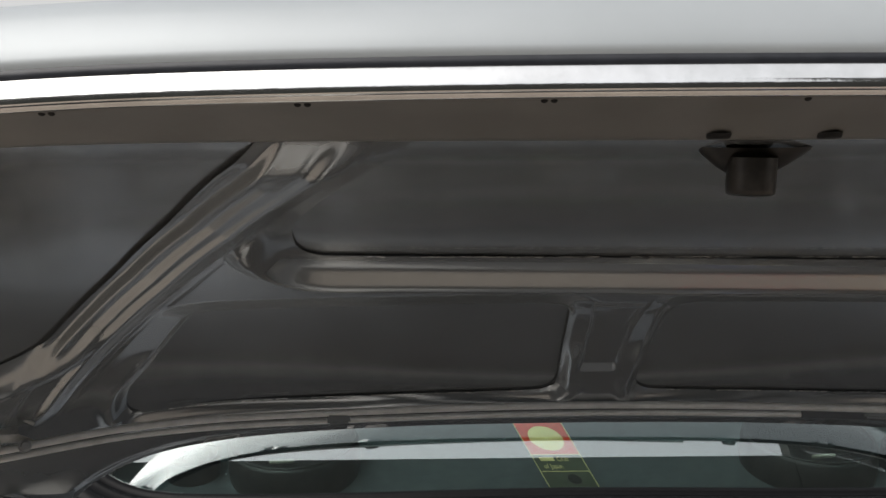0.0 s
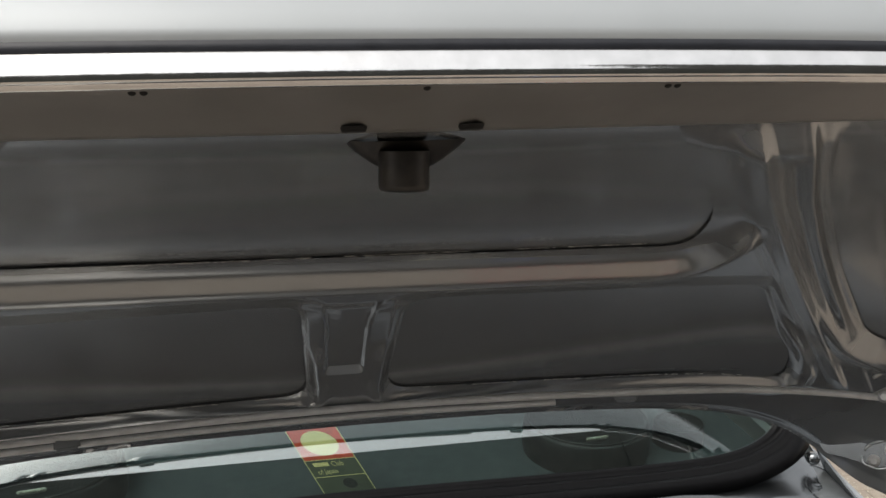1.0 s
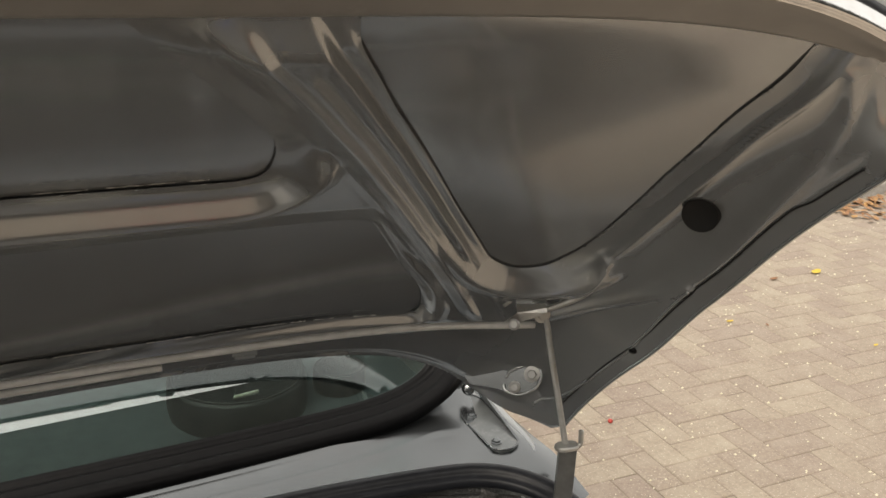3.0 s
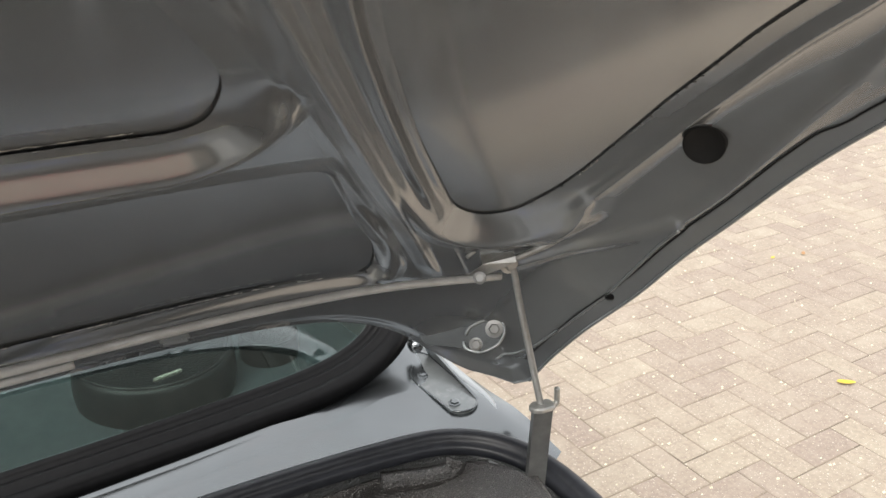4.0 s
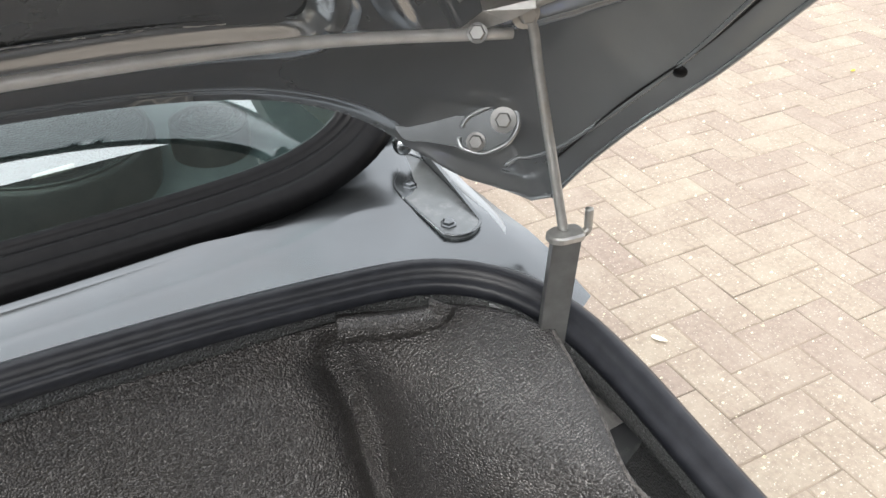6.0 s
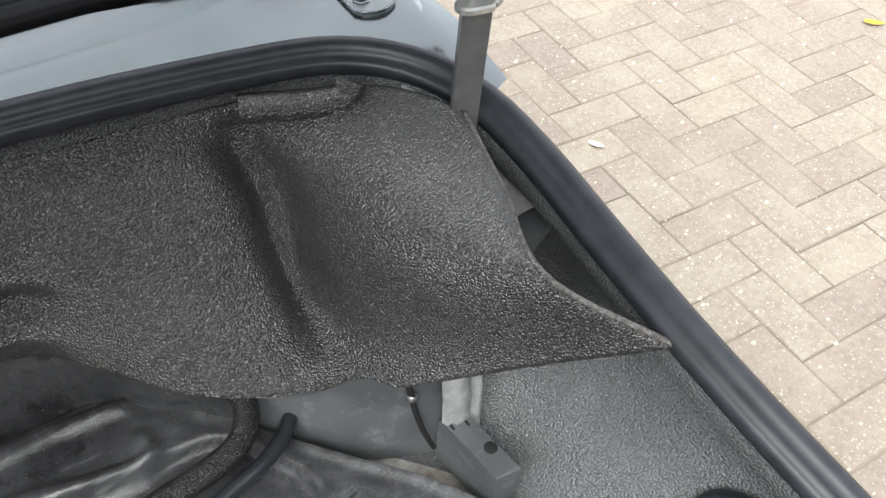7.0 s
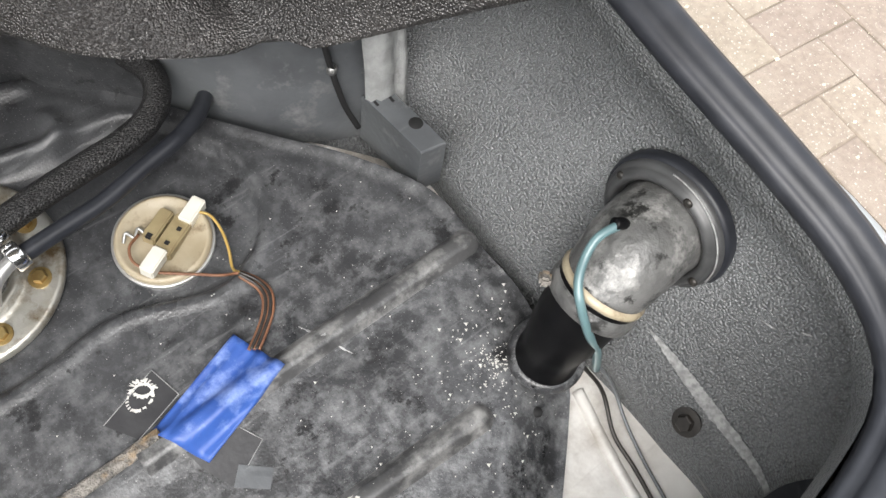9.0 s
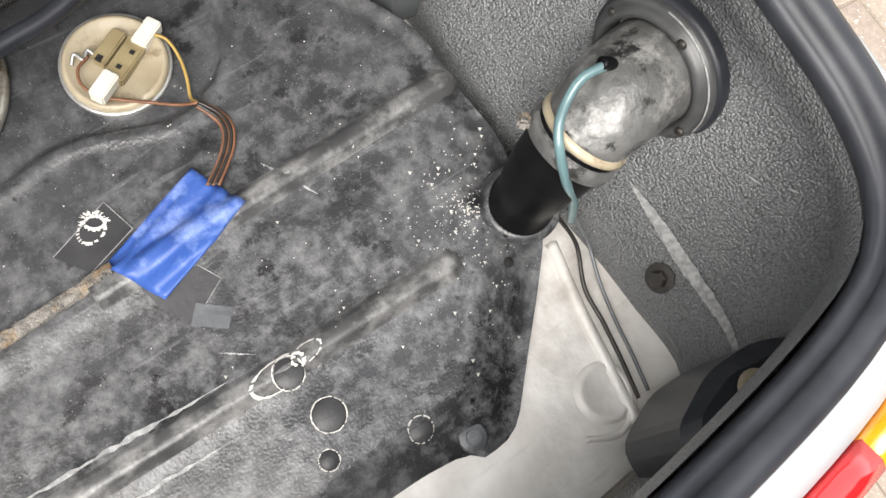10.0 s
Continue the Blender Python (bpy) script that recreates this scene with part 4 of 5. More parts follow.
for sx in (1, -1):
    at = on_lid(sx * 0.686, 0.351, -0.011)
    hn = unit(lid_normal(sx * 0.686, 0.351) + 1.6 * np.array([-sx * .80, -.55, .05]))
    part("drain_hole", lathe("drain_hole", [(0, .003), (.0158, .0035), (.0163, .0050), (.0172, .004), (.018, -.008)], hn, at + hn * .005, 36), BLACK, lid, "round black hole in the side strip")
    for p in ((.742, .767, 1.200), (.743, .897, 1.052), (.737, 1.026, .905), (.700, .645, 1.338)):
        p, n = np.array(p) * (sx, 1, 1), unit(np.array([-sx * .6, -.5, -.5]))
        part("rubber_buffer", lathe("rubber_buffer", [(.0055, -.004), (.0055, .0025), (.0045, .0045), (.0, .005)], n, p, 14), RUBBER, lid, "small black rubber stop")
for x in (-0.38, -0.25, -0.125, 0.006, 0.132, 0.262, 0.40):
    for k in ((-0.003, 0.002) if abs(x) > .1 else (0.0,)):
        s0 = 0.646 - 0.012 * (abs(x) / 0.5) ** 2
        part("trim_hole", lathe("trim_hole", [(0, .0006), (.0014, .0006), (.0019, 0)], -LIDN, lid_point(np.array(x + k), np.array(s0 + .004), np.array(-0.0122 - 0.1 * (abs(x) / .72) ** 6)), 10), BLACK, lid)

# lock with its striker and screw openings
for sx in (-0.026, 0.036):
    part("screw_hole", lathe("screw_hole", [(0, .0012), (.0062, .0014), (.0072, -.001)], (0, -.22, -.97), lid_point(np.array(sx), np.array(0.6065), np.array(-0.0060)), 20), BLACK, lid)
cup = []
for k, (w, dz, dy) in enumerate(((0.036, 0.0, 0.0), (0.030, 0.006, 0.002), (0.021, 0.013, 0.004), (0.013, 0.018, 0.006))):
    ang = np.linspace(math.pi, 2 * math.pi, 17)
    cup.append(np.stack([0.006 + w * np.cos(ang), 0.6135 + dy + 0.010 * np.sin(ang) * w / .03 + .008, 1.4405 - dz + 0 * ang], -1))
lock = part("lid_lock", rows_mesh("lid_lock", cup), LOCK, lid, "dark steel lid lock with a striker")
part("striker", lathe("striker", [(.0145, .0), (.0142, .010), (.0144, .0185), (.0138, .0215), (.0118, .0225), (.0110, .0185), (.0, .017)], (-.02, -.12, -1), (0.004, .618, 1.434), 24), LOCK, lock)

# torsion rods, their clips and the stay's bracket
rod_path = [(-0.655, .977, 1.066), (-0.50, 1.016, 1.077), (-0.30, 1.035, 1.081), (0, 1.045, 1.083), (0.30, 1.033, 1.081), (0.50, 1.012, 1.077), (0.650, .978, 1.067)]
rod_path = [(x, y - .012, z + .0055) for x, y, z in rod_path]
off = np.array([0, 0.006, -0.0125])
part("torsion_rod", tube("torsion_rod", rod_path, 0.0042, 70, 10), RODSTEEL, lid, "steel torsion rod along the hinge edge")
part("torsion_rod", tube("torsion_rod", [tuple(np.array(p) + off) for p in rod_path[:4]] + [(0.24, 1.031, 1.0755)], 0.0036, 70, 10), RODSTEEL, lid)
for cx in (-0.292, 0.322):
    z0 = np.array([cx, 1.021, 1.0815])
    part("rod_clip", box("rod_clip", (0.026, 0.006, 0.016), Matrix.Translation(z0) @ pose(0, 0, 0, -40, 0, -10 * (1 if cx > 0 else -1)), 0.0025), INNER, lid)
for sx in (1, -1):
    q = lambda x, y, z: (sx * x, y, z)
    right, rise, ahead = np.array([.761, -.649, 0]), np.array([.266, .312, .912]), np.array([.592, .694, -.41])

    def spot(u, v, w, at, k):
        """A place beside at: u to its side, v below it, w behind it, in units of k metres."""
        p = np.array(at) + k * (u * right - v * rise) + w * ahead
        return tuple(p * (sx, 1, 1))

    BA, BK = np.array([.670, .978, 1.077]) - 0.036 * ahead, 0.00051
    outline = [(-97, 38, .010), (-52, 4, .0), (13, -13, .0), (15, -4, .0), (-20, 13, .002), (-46, 21, .006), (-62, -25, .012), (5, -29, .012)]
    bracket = part("stay_bracket", data_of("stay_bracket", [spot(u, v, w, BA, BK) for u, v, w in outline], [(0, 1, 5), (1, 2, 3, 4), (1, 4, 5), (1, 6, 7, 2)], False), STEEL, lid, "folded zinc-plated stay bracket")
    bracket.modifiers.new("thickness", "SOLIDIFY").thickness = 0.0025
    part("bracket_lug", tube("bracket_lug", [spot(-85, -8, 0, BA, BK), spot(-42, -46, .002, BA, BK)], .0022, 10, 8), STEEL, lid)
    bolt("bracket_bolt", spot(-57, 31, .0, BA, BK), -ahead * (sx, 1, 1), 0.0055, BOLTGREY, lid, 1.25)
    part("spring_rod", tube("spring_rod", [spot(12, -10, .002, BA, BK), q(.684, .927, 1.116), q(.686, .902, 1.142), q(.680, .890, 1.157)], 0.0036, 24, 10), STEEL, lid)
    part("slot", box("slot", (.017, .003, .005), Matrix.Translation(spot(-140, -5, .02, BA, BK)) @ pose(0, 0, 0, 40, -10 * sx, 0), .001), BLACK, lid)
    # hinge arm on the lid's corner with two bolts
    HA, HK = np.array([.7035, 1.050, .951]) - 0.036 * ahead, 0.00058
    arm_o = [(-135, -3), (-102, -28), (-35, -15), (-3, -32), (20, -39), (36, -28), (40, -9), (28, 15), (-7, 34), (-43, 25), (-88, 21), (-117, 23)]
    ring_o = rounded(arm_o, 14, 4)
    n_o = len(ring_o)
    arm_v = [spot(u, v, w, HA, HK) for w in (.006, -.0085) for u, v in ring_o]
    arm_f = [tuple(range(n_o, 2 * n_o))] + [(k, (k + 1) % n_o, n_o + (k + 1) % n_o, n_o + k) for k in range(n_o)]
    arm = part("hinge_arm", data_of("hinge_arm", arm_v, arm_f, False), PAINT, lid, "painted steel hinge arm")
    edge = [spot(u, v, -.0085, HA, HK) for u, v in rounded(arm_o[2:10], 14, 4)]
    part("arm_edge", tube("arm_edge", edge, .0022, 60, 8), INNER, arm)
    bolt("hinge_bolt", spot(18, -16, -.0098, HA, HK), -ahead * (sx, 1, 1), 0.0065, BOLTGREY, arm)
    bolt("hinge_bolt", spot(-17, 16, -.0098, HA, HK), -ahead * (sx, 1, 1), 0.0060, BOLTGREY, arm, 1.3)

# pale sealant flaking along the openings' edges
seal_rng = random.Random(21)


def sealant(x0, x1, s0, s1, mirror_x=1):
    verts, faces, n = [], [], int(abs(x1 - x0) / .003)
    on, left = True, 6
    for i in range(n + 1):
        u = i / n
        x, s = x0 + (x1 - x0) * u, s0 + (s1 - s0) * u
        w = seal_rng.uniform(.0003, .0016)
        for d in (0, w):
            verts.append(on_lid(mirror_x * x, s + d, -.0024 - seal_rng.uniform(0, .0006)))
        left -= 1
        if left <= 0:
            on, left = not on, seal_rng.randint(3, 14) if on else seal_rng.randint(8, 40)
        if on and i < n:
            faces.append((2 * i, 2 * i + 1, 2 * i + 3, 2 * i + 2))
    part("sealant", data_of("sealant", verts, faces), SEALANT, lid, "ragged strip of pale sealant")


for m in (1, -1):
    sealant(.085, .49, .0425, .0285, m)
sealant(-.24, .25, .3445, .3350)

# pressed creases and the hem seam along the sides of the lid
def lid_line(points, n, lift=0.0):
    p = spline(points, n)
    return on_lid(p[:, 0], p[:, 1], -frame_depth(p[:, 0], p[:, 1]) - lift)


inner_edge = [(x - 0.0135 * (1 if s < .45 else .8), s) for x, s in EDGE if -.055 < s < .54 and x > .6]
for sx in (1, -1):
    flip = np.array([sx, 1, 1])
    for name, pts, r, mat in (("crease", CREASE_B, .0022, INNER), ("hem_seam", inner_edge, .0009, BLACK)):
        part(name, sweep(name, lid_line(pts, 90, .0015 if mat is BLACK else -.0004) * flip, circle(r, 10)), mat, lid)
    rim = [(x - .0012, s) for x, s in EDGE if -.07 < s < .56 and x > .6]
    part("hem_edge", sweep("hem_edge", lid_line(rim, 90, .0) * flip, circle(.0022, 8)), INNER, lid)

# ---------------------------------------------------------------- hinge plates, stay and window details
for sx in (1, -1):
    o = np.array([(.6665, 1.140), (.672, 1.160), (.690, 1.178), (.700, 1.204), (.716, 1.208), (.724, 1.190), (.715, 1.115), (.707, 1.060), (.686, 1.049), (.6655, 1.057)])
    o = rounded(o, 0.010, 4) * (sx, 1)
    plate = part("hinge_plate", slab("hinge_plate", [tuple(p) for p in (o if sx > 0 else o[::-1])], 0.841, 0.8508, 0.0012), HINGEPAINT, car, "dull grey hinge plate with two bolts")
    rim = spline(np.vstack([o, o[:1]]), 90)
    part("plate_rim", sweep("plate_rim", np.c_[rim, np.full(90, .8508)], circle(.0014, 8)), PAINT, plate)
    for by, bx in ((1.149, .684), (1.073, .678)):
        part("plate_bolt", lathe("plate_bolt", [(.0082, 0), (.0078, .0012), (.0058, .0018), (.0056, .0042), (.0040, .0050), (0, .0052)], (0, 0, 1), (sx * bx, by, .8508), 6, False), PAINT, plate)
    part("hinge_pin", lathe("hinge_pin", [(.009, -.012), (.0095, 0), (.009, .008), (.006, .011), (0, .0115)], (-sx * .4, -.85, .35), (sx * .697, 1.184, .876), 18), PAINT, plate)
    wall = data_of("hinge_web", [(sx * x, y, z) for x, y, z in ((.709, 1.062, .852), (.718, 1.12, .852), (.726, 1.19, .853), (.716, 1.205, .886), (.712, 1.185, .884), (.714, 1.12, .862))], [(0, 1, 2, 3, 4, 5)], False)
    part("hinge_web", wall, PAINT, plate).modifiers.new("thickness", "SOLIDIFY").thickness = 0.003

stay = empty("lid_stay", car, "steel stay rod in a channel bracket")
part("rod", tube("rod", [(.660, .964, 1.084), (.664, .960, 1.073), (.666, .951, 1.040), (.668, .913, .937)], 0.0037, 40, 12), STEEL, stay, "thin steel rod")
bolt("rod_nut", (.6585, .964, 1.085), (-.2, -.95, .1), 0.0065, STEEL, stay)
post_path = [(.6705, .910, .9335), (.6745, .916, .88), (.680, .924, .80), (.683, .928, .76)]
part("channel_post", sweep("channel_post", spline(post_path, 20), [(-.0105, .0), (-.0105, -.010), (-.009, -.010), (-.0085, -.0015), (-.004, -.002), (-.002, -.0035), (.002, -.0035), (.004, -.002), (.0085, -.0015), (.009, -.010), (.0105, -.010), (.0105, .0)], up=(-.45, -.85, .1), smooth=False), BOLTGREY, stay, "grey channel bracket")
part("hook_plate", slab("hook_plate", [tuple(p) for p in rounded([(-.017, -.006), (-.010, -.011), (.010, -.010), (.014, -.002), (.013, .008), (-.008, .010), (-.016, .004)], .004, 4)], 0, .005, .0015, Matrix.Translation((.6690, .9105, .9335)) @ pose(0, 0, 0, -4, 2, -10)), STEEL, stay)
part("hook", tube("hook", [(.680, .9045, .936), (.684, .905, .938), (.685, .906, .944), (.685, .907, .954)], 0.0032, 20, 10), STEEL, stay)

# sticker inside the glass: three fields, a disc, bars and letters
ex = Vector((1, 0.0, 0)).normalized()
WX = 0.070


def st(u, v, lift=0.0):
    n = Vector((0, -0.866, 0.5))
    top, low = Vector((-0.0725, 1.2525, 0.963)), Vector((-0.0225, 1.2075, 0.885))
    return low.lerp(top, v) + ex * (WX * u) + n * (lift + 0.0035)


def st_quad(name, u0, u1, v0, v1, mat, lift, label="", parent=None):
    return part(name, data_of(name, [st(u0, v0, lift), st(u1, v0, lift), st(u1, v1, lift), st(u0, v1, lift)], [(0, 1, 2, 3)], False), mat, parent or window, label)


sticker = st_quad("sticker", 0, 1, 0, 1, OLIVE, 0.0, "red and olive club sticker with a gold disc")
st_quad("red_field", 0.02, 0.98, 0.50, 0.985, RED, 0.0003)
disc = [st(0.50 + 0.34 * math.cos(a), 0.745 + 0.19 * math.sin(a), 0.0006) for a in np.linspace(0, 2 * math.pi, 40, endpoint=False)]
part("gold_disc", data_of("gold_disc", disc, [tuple(range(40))], False), GOLD, window)
st_quad("border_line", 0.0, 1.0, 0.49, 0.50, GOLD, 0.0006)
st_quad("border_line", 0.0, 1.0, 0.235, 0.245, GOLD, 0.0006)
for u in (0.0, 0.985):
    st_quad("border_line", u, u + 0.015, 0.0, 1.0, GOLD, 0.0006)
st_quad("name_bar", 0.13, 0.42, 0.40, 0.455, GOLD, 0.0005)
ring_pts = [st(0.60 + 0.13 * math.cos(a), 0.12 + 0.075 * math.sin(a), 0.0006) for a in np.linspace(0, 2 * math.pi, 24, endpoint=False)]
part("round_mark", data_of("round_mark", ring_pts, [tuple(range(24))], False), BLACK, window)
for words, u, v in (("Club", 0.47, 0.395), ("of Japan", 0.13, 0.285)):
    cu = bpy.data.curves.new("letters", "FONT")
    cu.body, cu.size = words, 0.0085
    tmp = bpy.data.objects.new("letters", cu)
    scene.collection.objects.link(tmp)
    bpy.context.view_layer.update()
    me = bpy.data.meshes.new_from_object(tmp.evaluated_get(bpy.context.evaluated_depsgraph_get()))
    bpy.data.objects.remove(tmp)
    ax = st(1, 0) - st(0, 0)
    ay = st(0, 1) - st(0, 0)
    at = st(u, v, 0.0006)
    for vert in me.vertices:
        vert.co = at + ax.normalized() * vert.co.x + ay.normalized() * vert.co.y * 1.2
    part("letters", me, GOLD, window)

# loudspeakers on the parcel shelf
def loudspeaker(x, y, w, d, h, small=False):
    ob = empty("loudspeaker", None, "small black tweeter pod on the parcel shelf" if small else "black oval loudspeaker pod on the parcel shelf", "speaker")
    oval = lambda r, z: np.stack([x + r * w * np.cos(np.linspace(0, 2 * math.pi, 49)), y + r * d * np.sin(np.linspace(0, 2 * math.pi, 49)), np.full(49, z)], -1)
    z0 = 0.845
    part("pod", rows_mesh("pod", [oval(1.0, z0), oval(1.02, z0 + .3 * h), oval(1.0, z0 + .9 * h), oval(.97, z0 + h), oval(.90, z0 + h)]), SPEAKER, ob)
    part("grille", rows_mesh("grille", [oval(.91, z0 + h), oval(.80, z0 + h - .006), oval(.4, z0 + h - .012), oval(.01, z0 + h - .012)]), GRILLE, ob)
    part("grille_rim", sweep("grille_rim", oval(.95, z0 + h + .001)[:-1], circle(.0022, 8), closed=True), SPEAKER, ob)
    if not small:
        part("badge_bar", box("badge_bar", (.036, .004, .006), pose(x - .008, y - .70 * d, z0 + h + .000, 25, 0, 6), .001), BADGE, ob)
    return tagged(ob, "", "", "speakers on the shelf")


for sx in (1, -1):
    loudspeaker(sx * 0.398, 1.338, 0.099, 0.100, 0.052)
    loudspeaker(sx * 0.553, 1.330, 0.040, 0.040, 0.032, True)

# ---------------------------------------------------------------- inside the boot
arch = [np.c_[spline([(.455, .968), (.47, .955), (.51, .915), (.555, .874), (.60, .850), (.632, .838)], 90) + (0, dy), np.full(90, z)] for z, dy in ((.49, 0), (.53, .0), (.56, .003), (.60, .006), (.645, .008), (.665, .010))]
seat_rows = [np.c_[spline([(-.40, 1.066), (.20, 1.066), (.34, 1.056), (.42, .998), (.475, .940)], 60) + (0, dy), np.full(60, z)] for z, dy in ((.49, 0), (.56, .003), (.665, .010))]
part("seat_panel", rows_mesh("seat_panel", seat_rows), TANK, car, "dark panel behind the fuel tank")
part("rear_bulkhead", rows_mesh("rear_bulkhead", arch), GREYPANEL, car, "grey painted bulkhead below the carpet")
strap_rows = []
for x, dy in ((.612, 0), (.614, -.006), (.620, -.006), (.622, -.010), (.636, -.010), (.638, -.005), (.643, -.005), (.645, -.010), (.650, -.010), (.652, .004)):
    strap_rows.append(np.array([(x, .830 + dy, .54), (x, .834 + dy, .60), (x - .004, .842 + dy, .68), (x - .008, .85 + dy, .74)]))
part("strap_bracket", rows_mesh("strap_bracket", strap_rows), STRAPPAINT, car, "pale ribbed steel strap")
blk = part("mounting_block", slab("mounting_block", [(.6115, .836), (.636, .8335), (.6435, .755), (.6185, .7585)][::-1], .50, .5635, .0015), GREYPANEL, car, "grey drilled mounting block")
part("bolt_hole", lathe("bolt_hole", [(0, .0006), (.0055, .0008), (.0065, 0)], (0, 0, 1), (.6335, .786, .5635), 20), BLACK, blk)
for p in ((.617, .822, .5635), (.631, .818, .5635)):
    part("pin_hole", box("pin_hole", (.0025, .006, .001), Matrix.Translation(p), 0), BLACK, blk)
part("cable", tube("cable", [(.575, .872, .72), (.583, .862, .66), (.590, .852, .60), (.597, .842, .555), (.606, .832, .525)], .0028, 30, 10), BLACK, car, "thin black cable")
part("cable_tie", lathe("cable_tie", [(.0028, -.004), (.0045, -.003), (.0045, .003), (.0028, .004)], (.1, -.1, 1), (.5905, .851, .598), 16), BOLTGREY, car)
gus = data_of("gusset", [(.705, .926, .803), (.714, .921, .808), (.718, .850, .781), (.693, .862, .760), (.695, .914, .786)], [(0, 1, 2, 3, 4)], False)
part("gusset", gus, GREYMETAL, car, "grey steel gusset below the seal").modifiers.new("thickness", "SOLIDIFY").thickness = 0.002
part("wheel_arch", rows_mesh("wheel_arch", [np.array([(.727, .83 + .02 * k, .80 - .0 * k), (.722, .84 + .02 * k, .765), (.708, .845 + .02 * k, .735), (.69, .85 + .02 * k, .70)]) for k in range(5)]), GREYPANEL, car, "grey inner wing panel")

# filler neck
filler = empty("filler_neck", car, "dusty grey fuel filler elbow with rubber boot")
neck = spline([(.710, .575, .615), (.690, .574, .619), (.667, .571, .619), (.647, .568, .609), (.634, .5665, .596)], 26)
rad = np.interp(np.linspace(0, 1, 26), (0, .15, .5, .8, 1), (.0405, .040, .0385, .035, .0335))


def neck_mesh(name, path, radii, sides=28):
    tg = unit(np.gradient(path, axis=0))
    a = unit(np.cross(tg, (0, 1, 0.05)))
    b = np.cross(tg, a)
    rows = [np.array([p + r * (math.cos(t) * u + math.sin(t) * v) for t in np.linspace(0, 2 * math.pi, sides + 1)]) for p, r, u, v in zip(path, radii, a, b)]
    return rows_mesh(name, rows)


part("elbow", neck_mesh("elbow", neck, rad), GREYMETAL, filler, "pale dusty metal elbow")
boot_path = spline([(.640, .567, .606), (.626, .566, .578), (.614, .5655, .548), (.608, .565, .512)], 16)
part("rubber_boot", neck_mesh("rubber_boot", boot_path, [.0345, .0345, .034, .033, .033, .032, .032, .031, .030, .029, .028, .027, .026, .026, .027, .029]), RUBBER, filler)
part("tank_grommet", lathe("tank_grommet", [(.027, .004), (.0295, .0045), (.0325, .002), (.034, -.003)], unit(np.array([-.06, -.08, 1.0])), (.608, .565, .5135), 32), TANK, filler)
ax = unit(np.array([.55, .05, .83]))
part("hose_clamp", lathe("hose_clamp", [(.0345, -.007), (.0372, -.006), (.0378, 0), (.0372, .006), (.0345, .007)], ax, (.634, .5665, .594), 32), GREYMETAL, filler, "tarnished hose clamp")
part("cream_ring", lathe("cream_ring", [(.034, -.004), (.0365, -.002), (.0368, .002), (.034, .004)], ax, (.641, .567, .606), 32), CREAM, filler)
part("clamp_screw", box("clamp_screw", (.014, .009, .008), pose(.606, .596, .608, 0, 30, 40), .002), RUST, filler)
flange_axis = unit(np.array([-1, -.03, .10]))
part("flange", lathe("flange", [(.0415, .004), (.0425, .013), (.046, .0155), (.049, .0150), (.0515, .0115), (.053, .009), (.0545, .0085), (.056, .004), (.056, -.006)], flange_axis, (.713, .576, .616), 56), RINGGREY, filler, "dark round flange with screws")
part("flange_rim", lathe("flange_rim", [(.0545, .0040), (.0580, .0035), (.0592, .0005), (.0592, -.006)], flange_axis, (.713, .576, .616), 56), SEAL, filler)
for a in (20, 100, 190, 280):
    u, v = np.array([0, 1, 0]), np.array([.1, 0, 1])
    p = np.array([.713, .576, .616]) + flange_axis * .0145 + .049 * (math.cos(radians(a)) * u + math.sin(radians(a)) * v)
    part("flange_screw", lathe("flange_screw", [(.004, 0), (.0038, .0015), (.002, .0025), (0, .0026)], flange_axis, p, 12), LOCK, filler)
# pale arc on the worn rim, painting the highlight along one side
rim_arc = [tuple(np.array([.713, .576, .616]) + flange_axis * .0092 + .0545 * (math.cos(a) * np.array([0, 1, 0]) + math.sin(a) * np.array([.1, 0, 1]))) for a in np.linspace(radians(75), radians(185), 14)]
part("rim_wear", tube("rim_wear", rim_arc, .0007, 40, 6), SCUFF, filler, "pale worn edge with its highlight put into the colour")
part("breather_nozzle", tube("breather_nozzle", [(.664, .582, .645), (.659, .585, .654), (.652, .588, .657)], .005, 12, 12), RUBBER, filler)
part("breather_hose", tube("breather_hose", [(.658, .585, .656), (.638, .588, .652), (.623, .583, .643), (.610, .573, .636), (.604, .560, .626), (.607, .545, .600), (.620, .536, .565), (.630, .530, .520)], .0036, 60, 12), TEAL, filler, "milky teal breather hose")
bolt("lining_bolt", (.664, .452, .512), (-.8, .1, .55), 0.0075, LOCK, car, 1.7, "rusty bolt through the lining")
# added bead in a lighter colour, in place of a pale scuffed line
part("lining_welt", tube("lining_welt", [(.6560, .545, .480), (.6600, .468, .476), (.6570, .413, .474), (.6500, .365, .472)], .0020, 30, 8), GREYMETAL, car, "added pale bead for a scuffed line along the foot of the lining")

# pale scuff along the lining, and the cover over the lamp
from mathutils.bvhtree import BVHTree
lining_ob = [o for o in car.children if o.name == "boot_lining"][0]
tree = BVHTree.FromPolygons([v.co for v in lining_ob.data.vertices], [tuple(p.vertices) for p in lining_ob.data.polygons])
scuff_rng = random.Random(4)


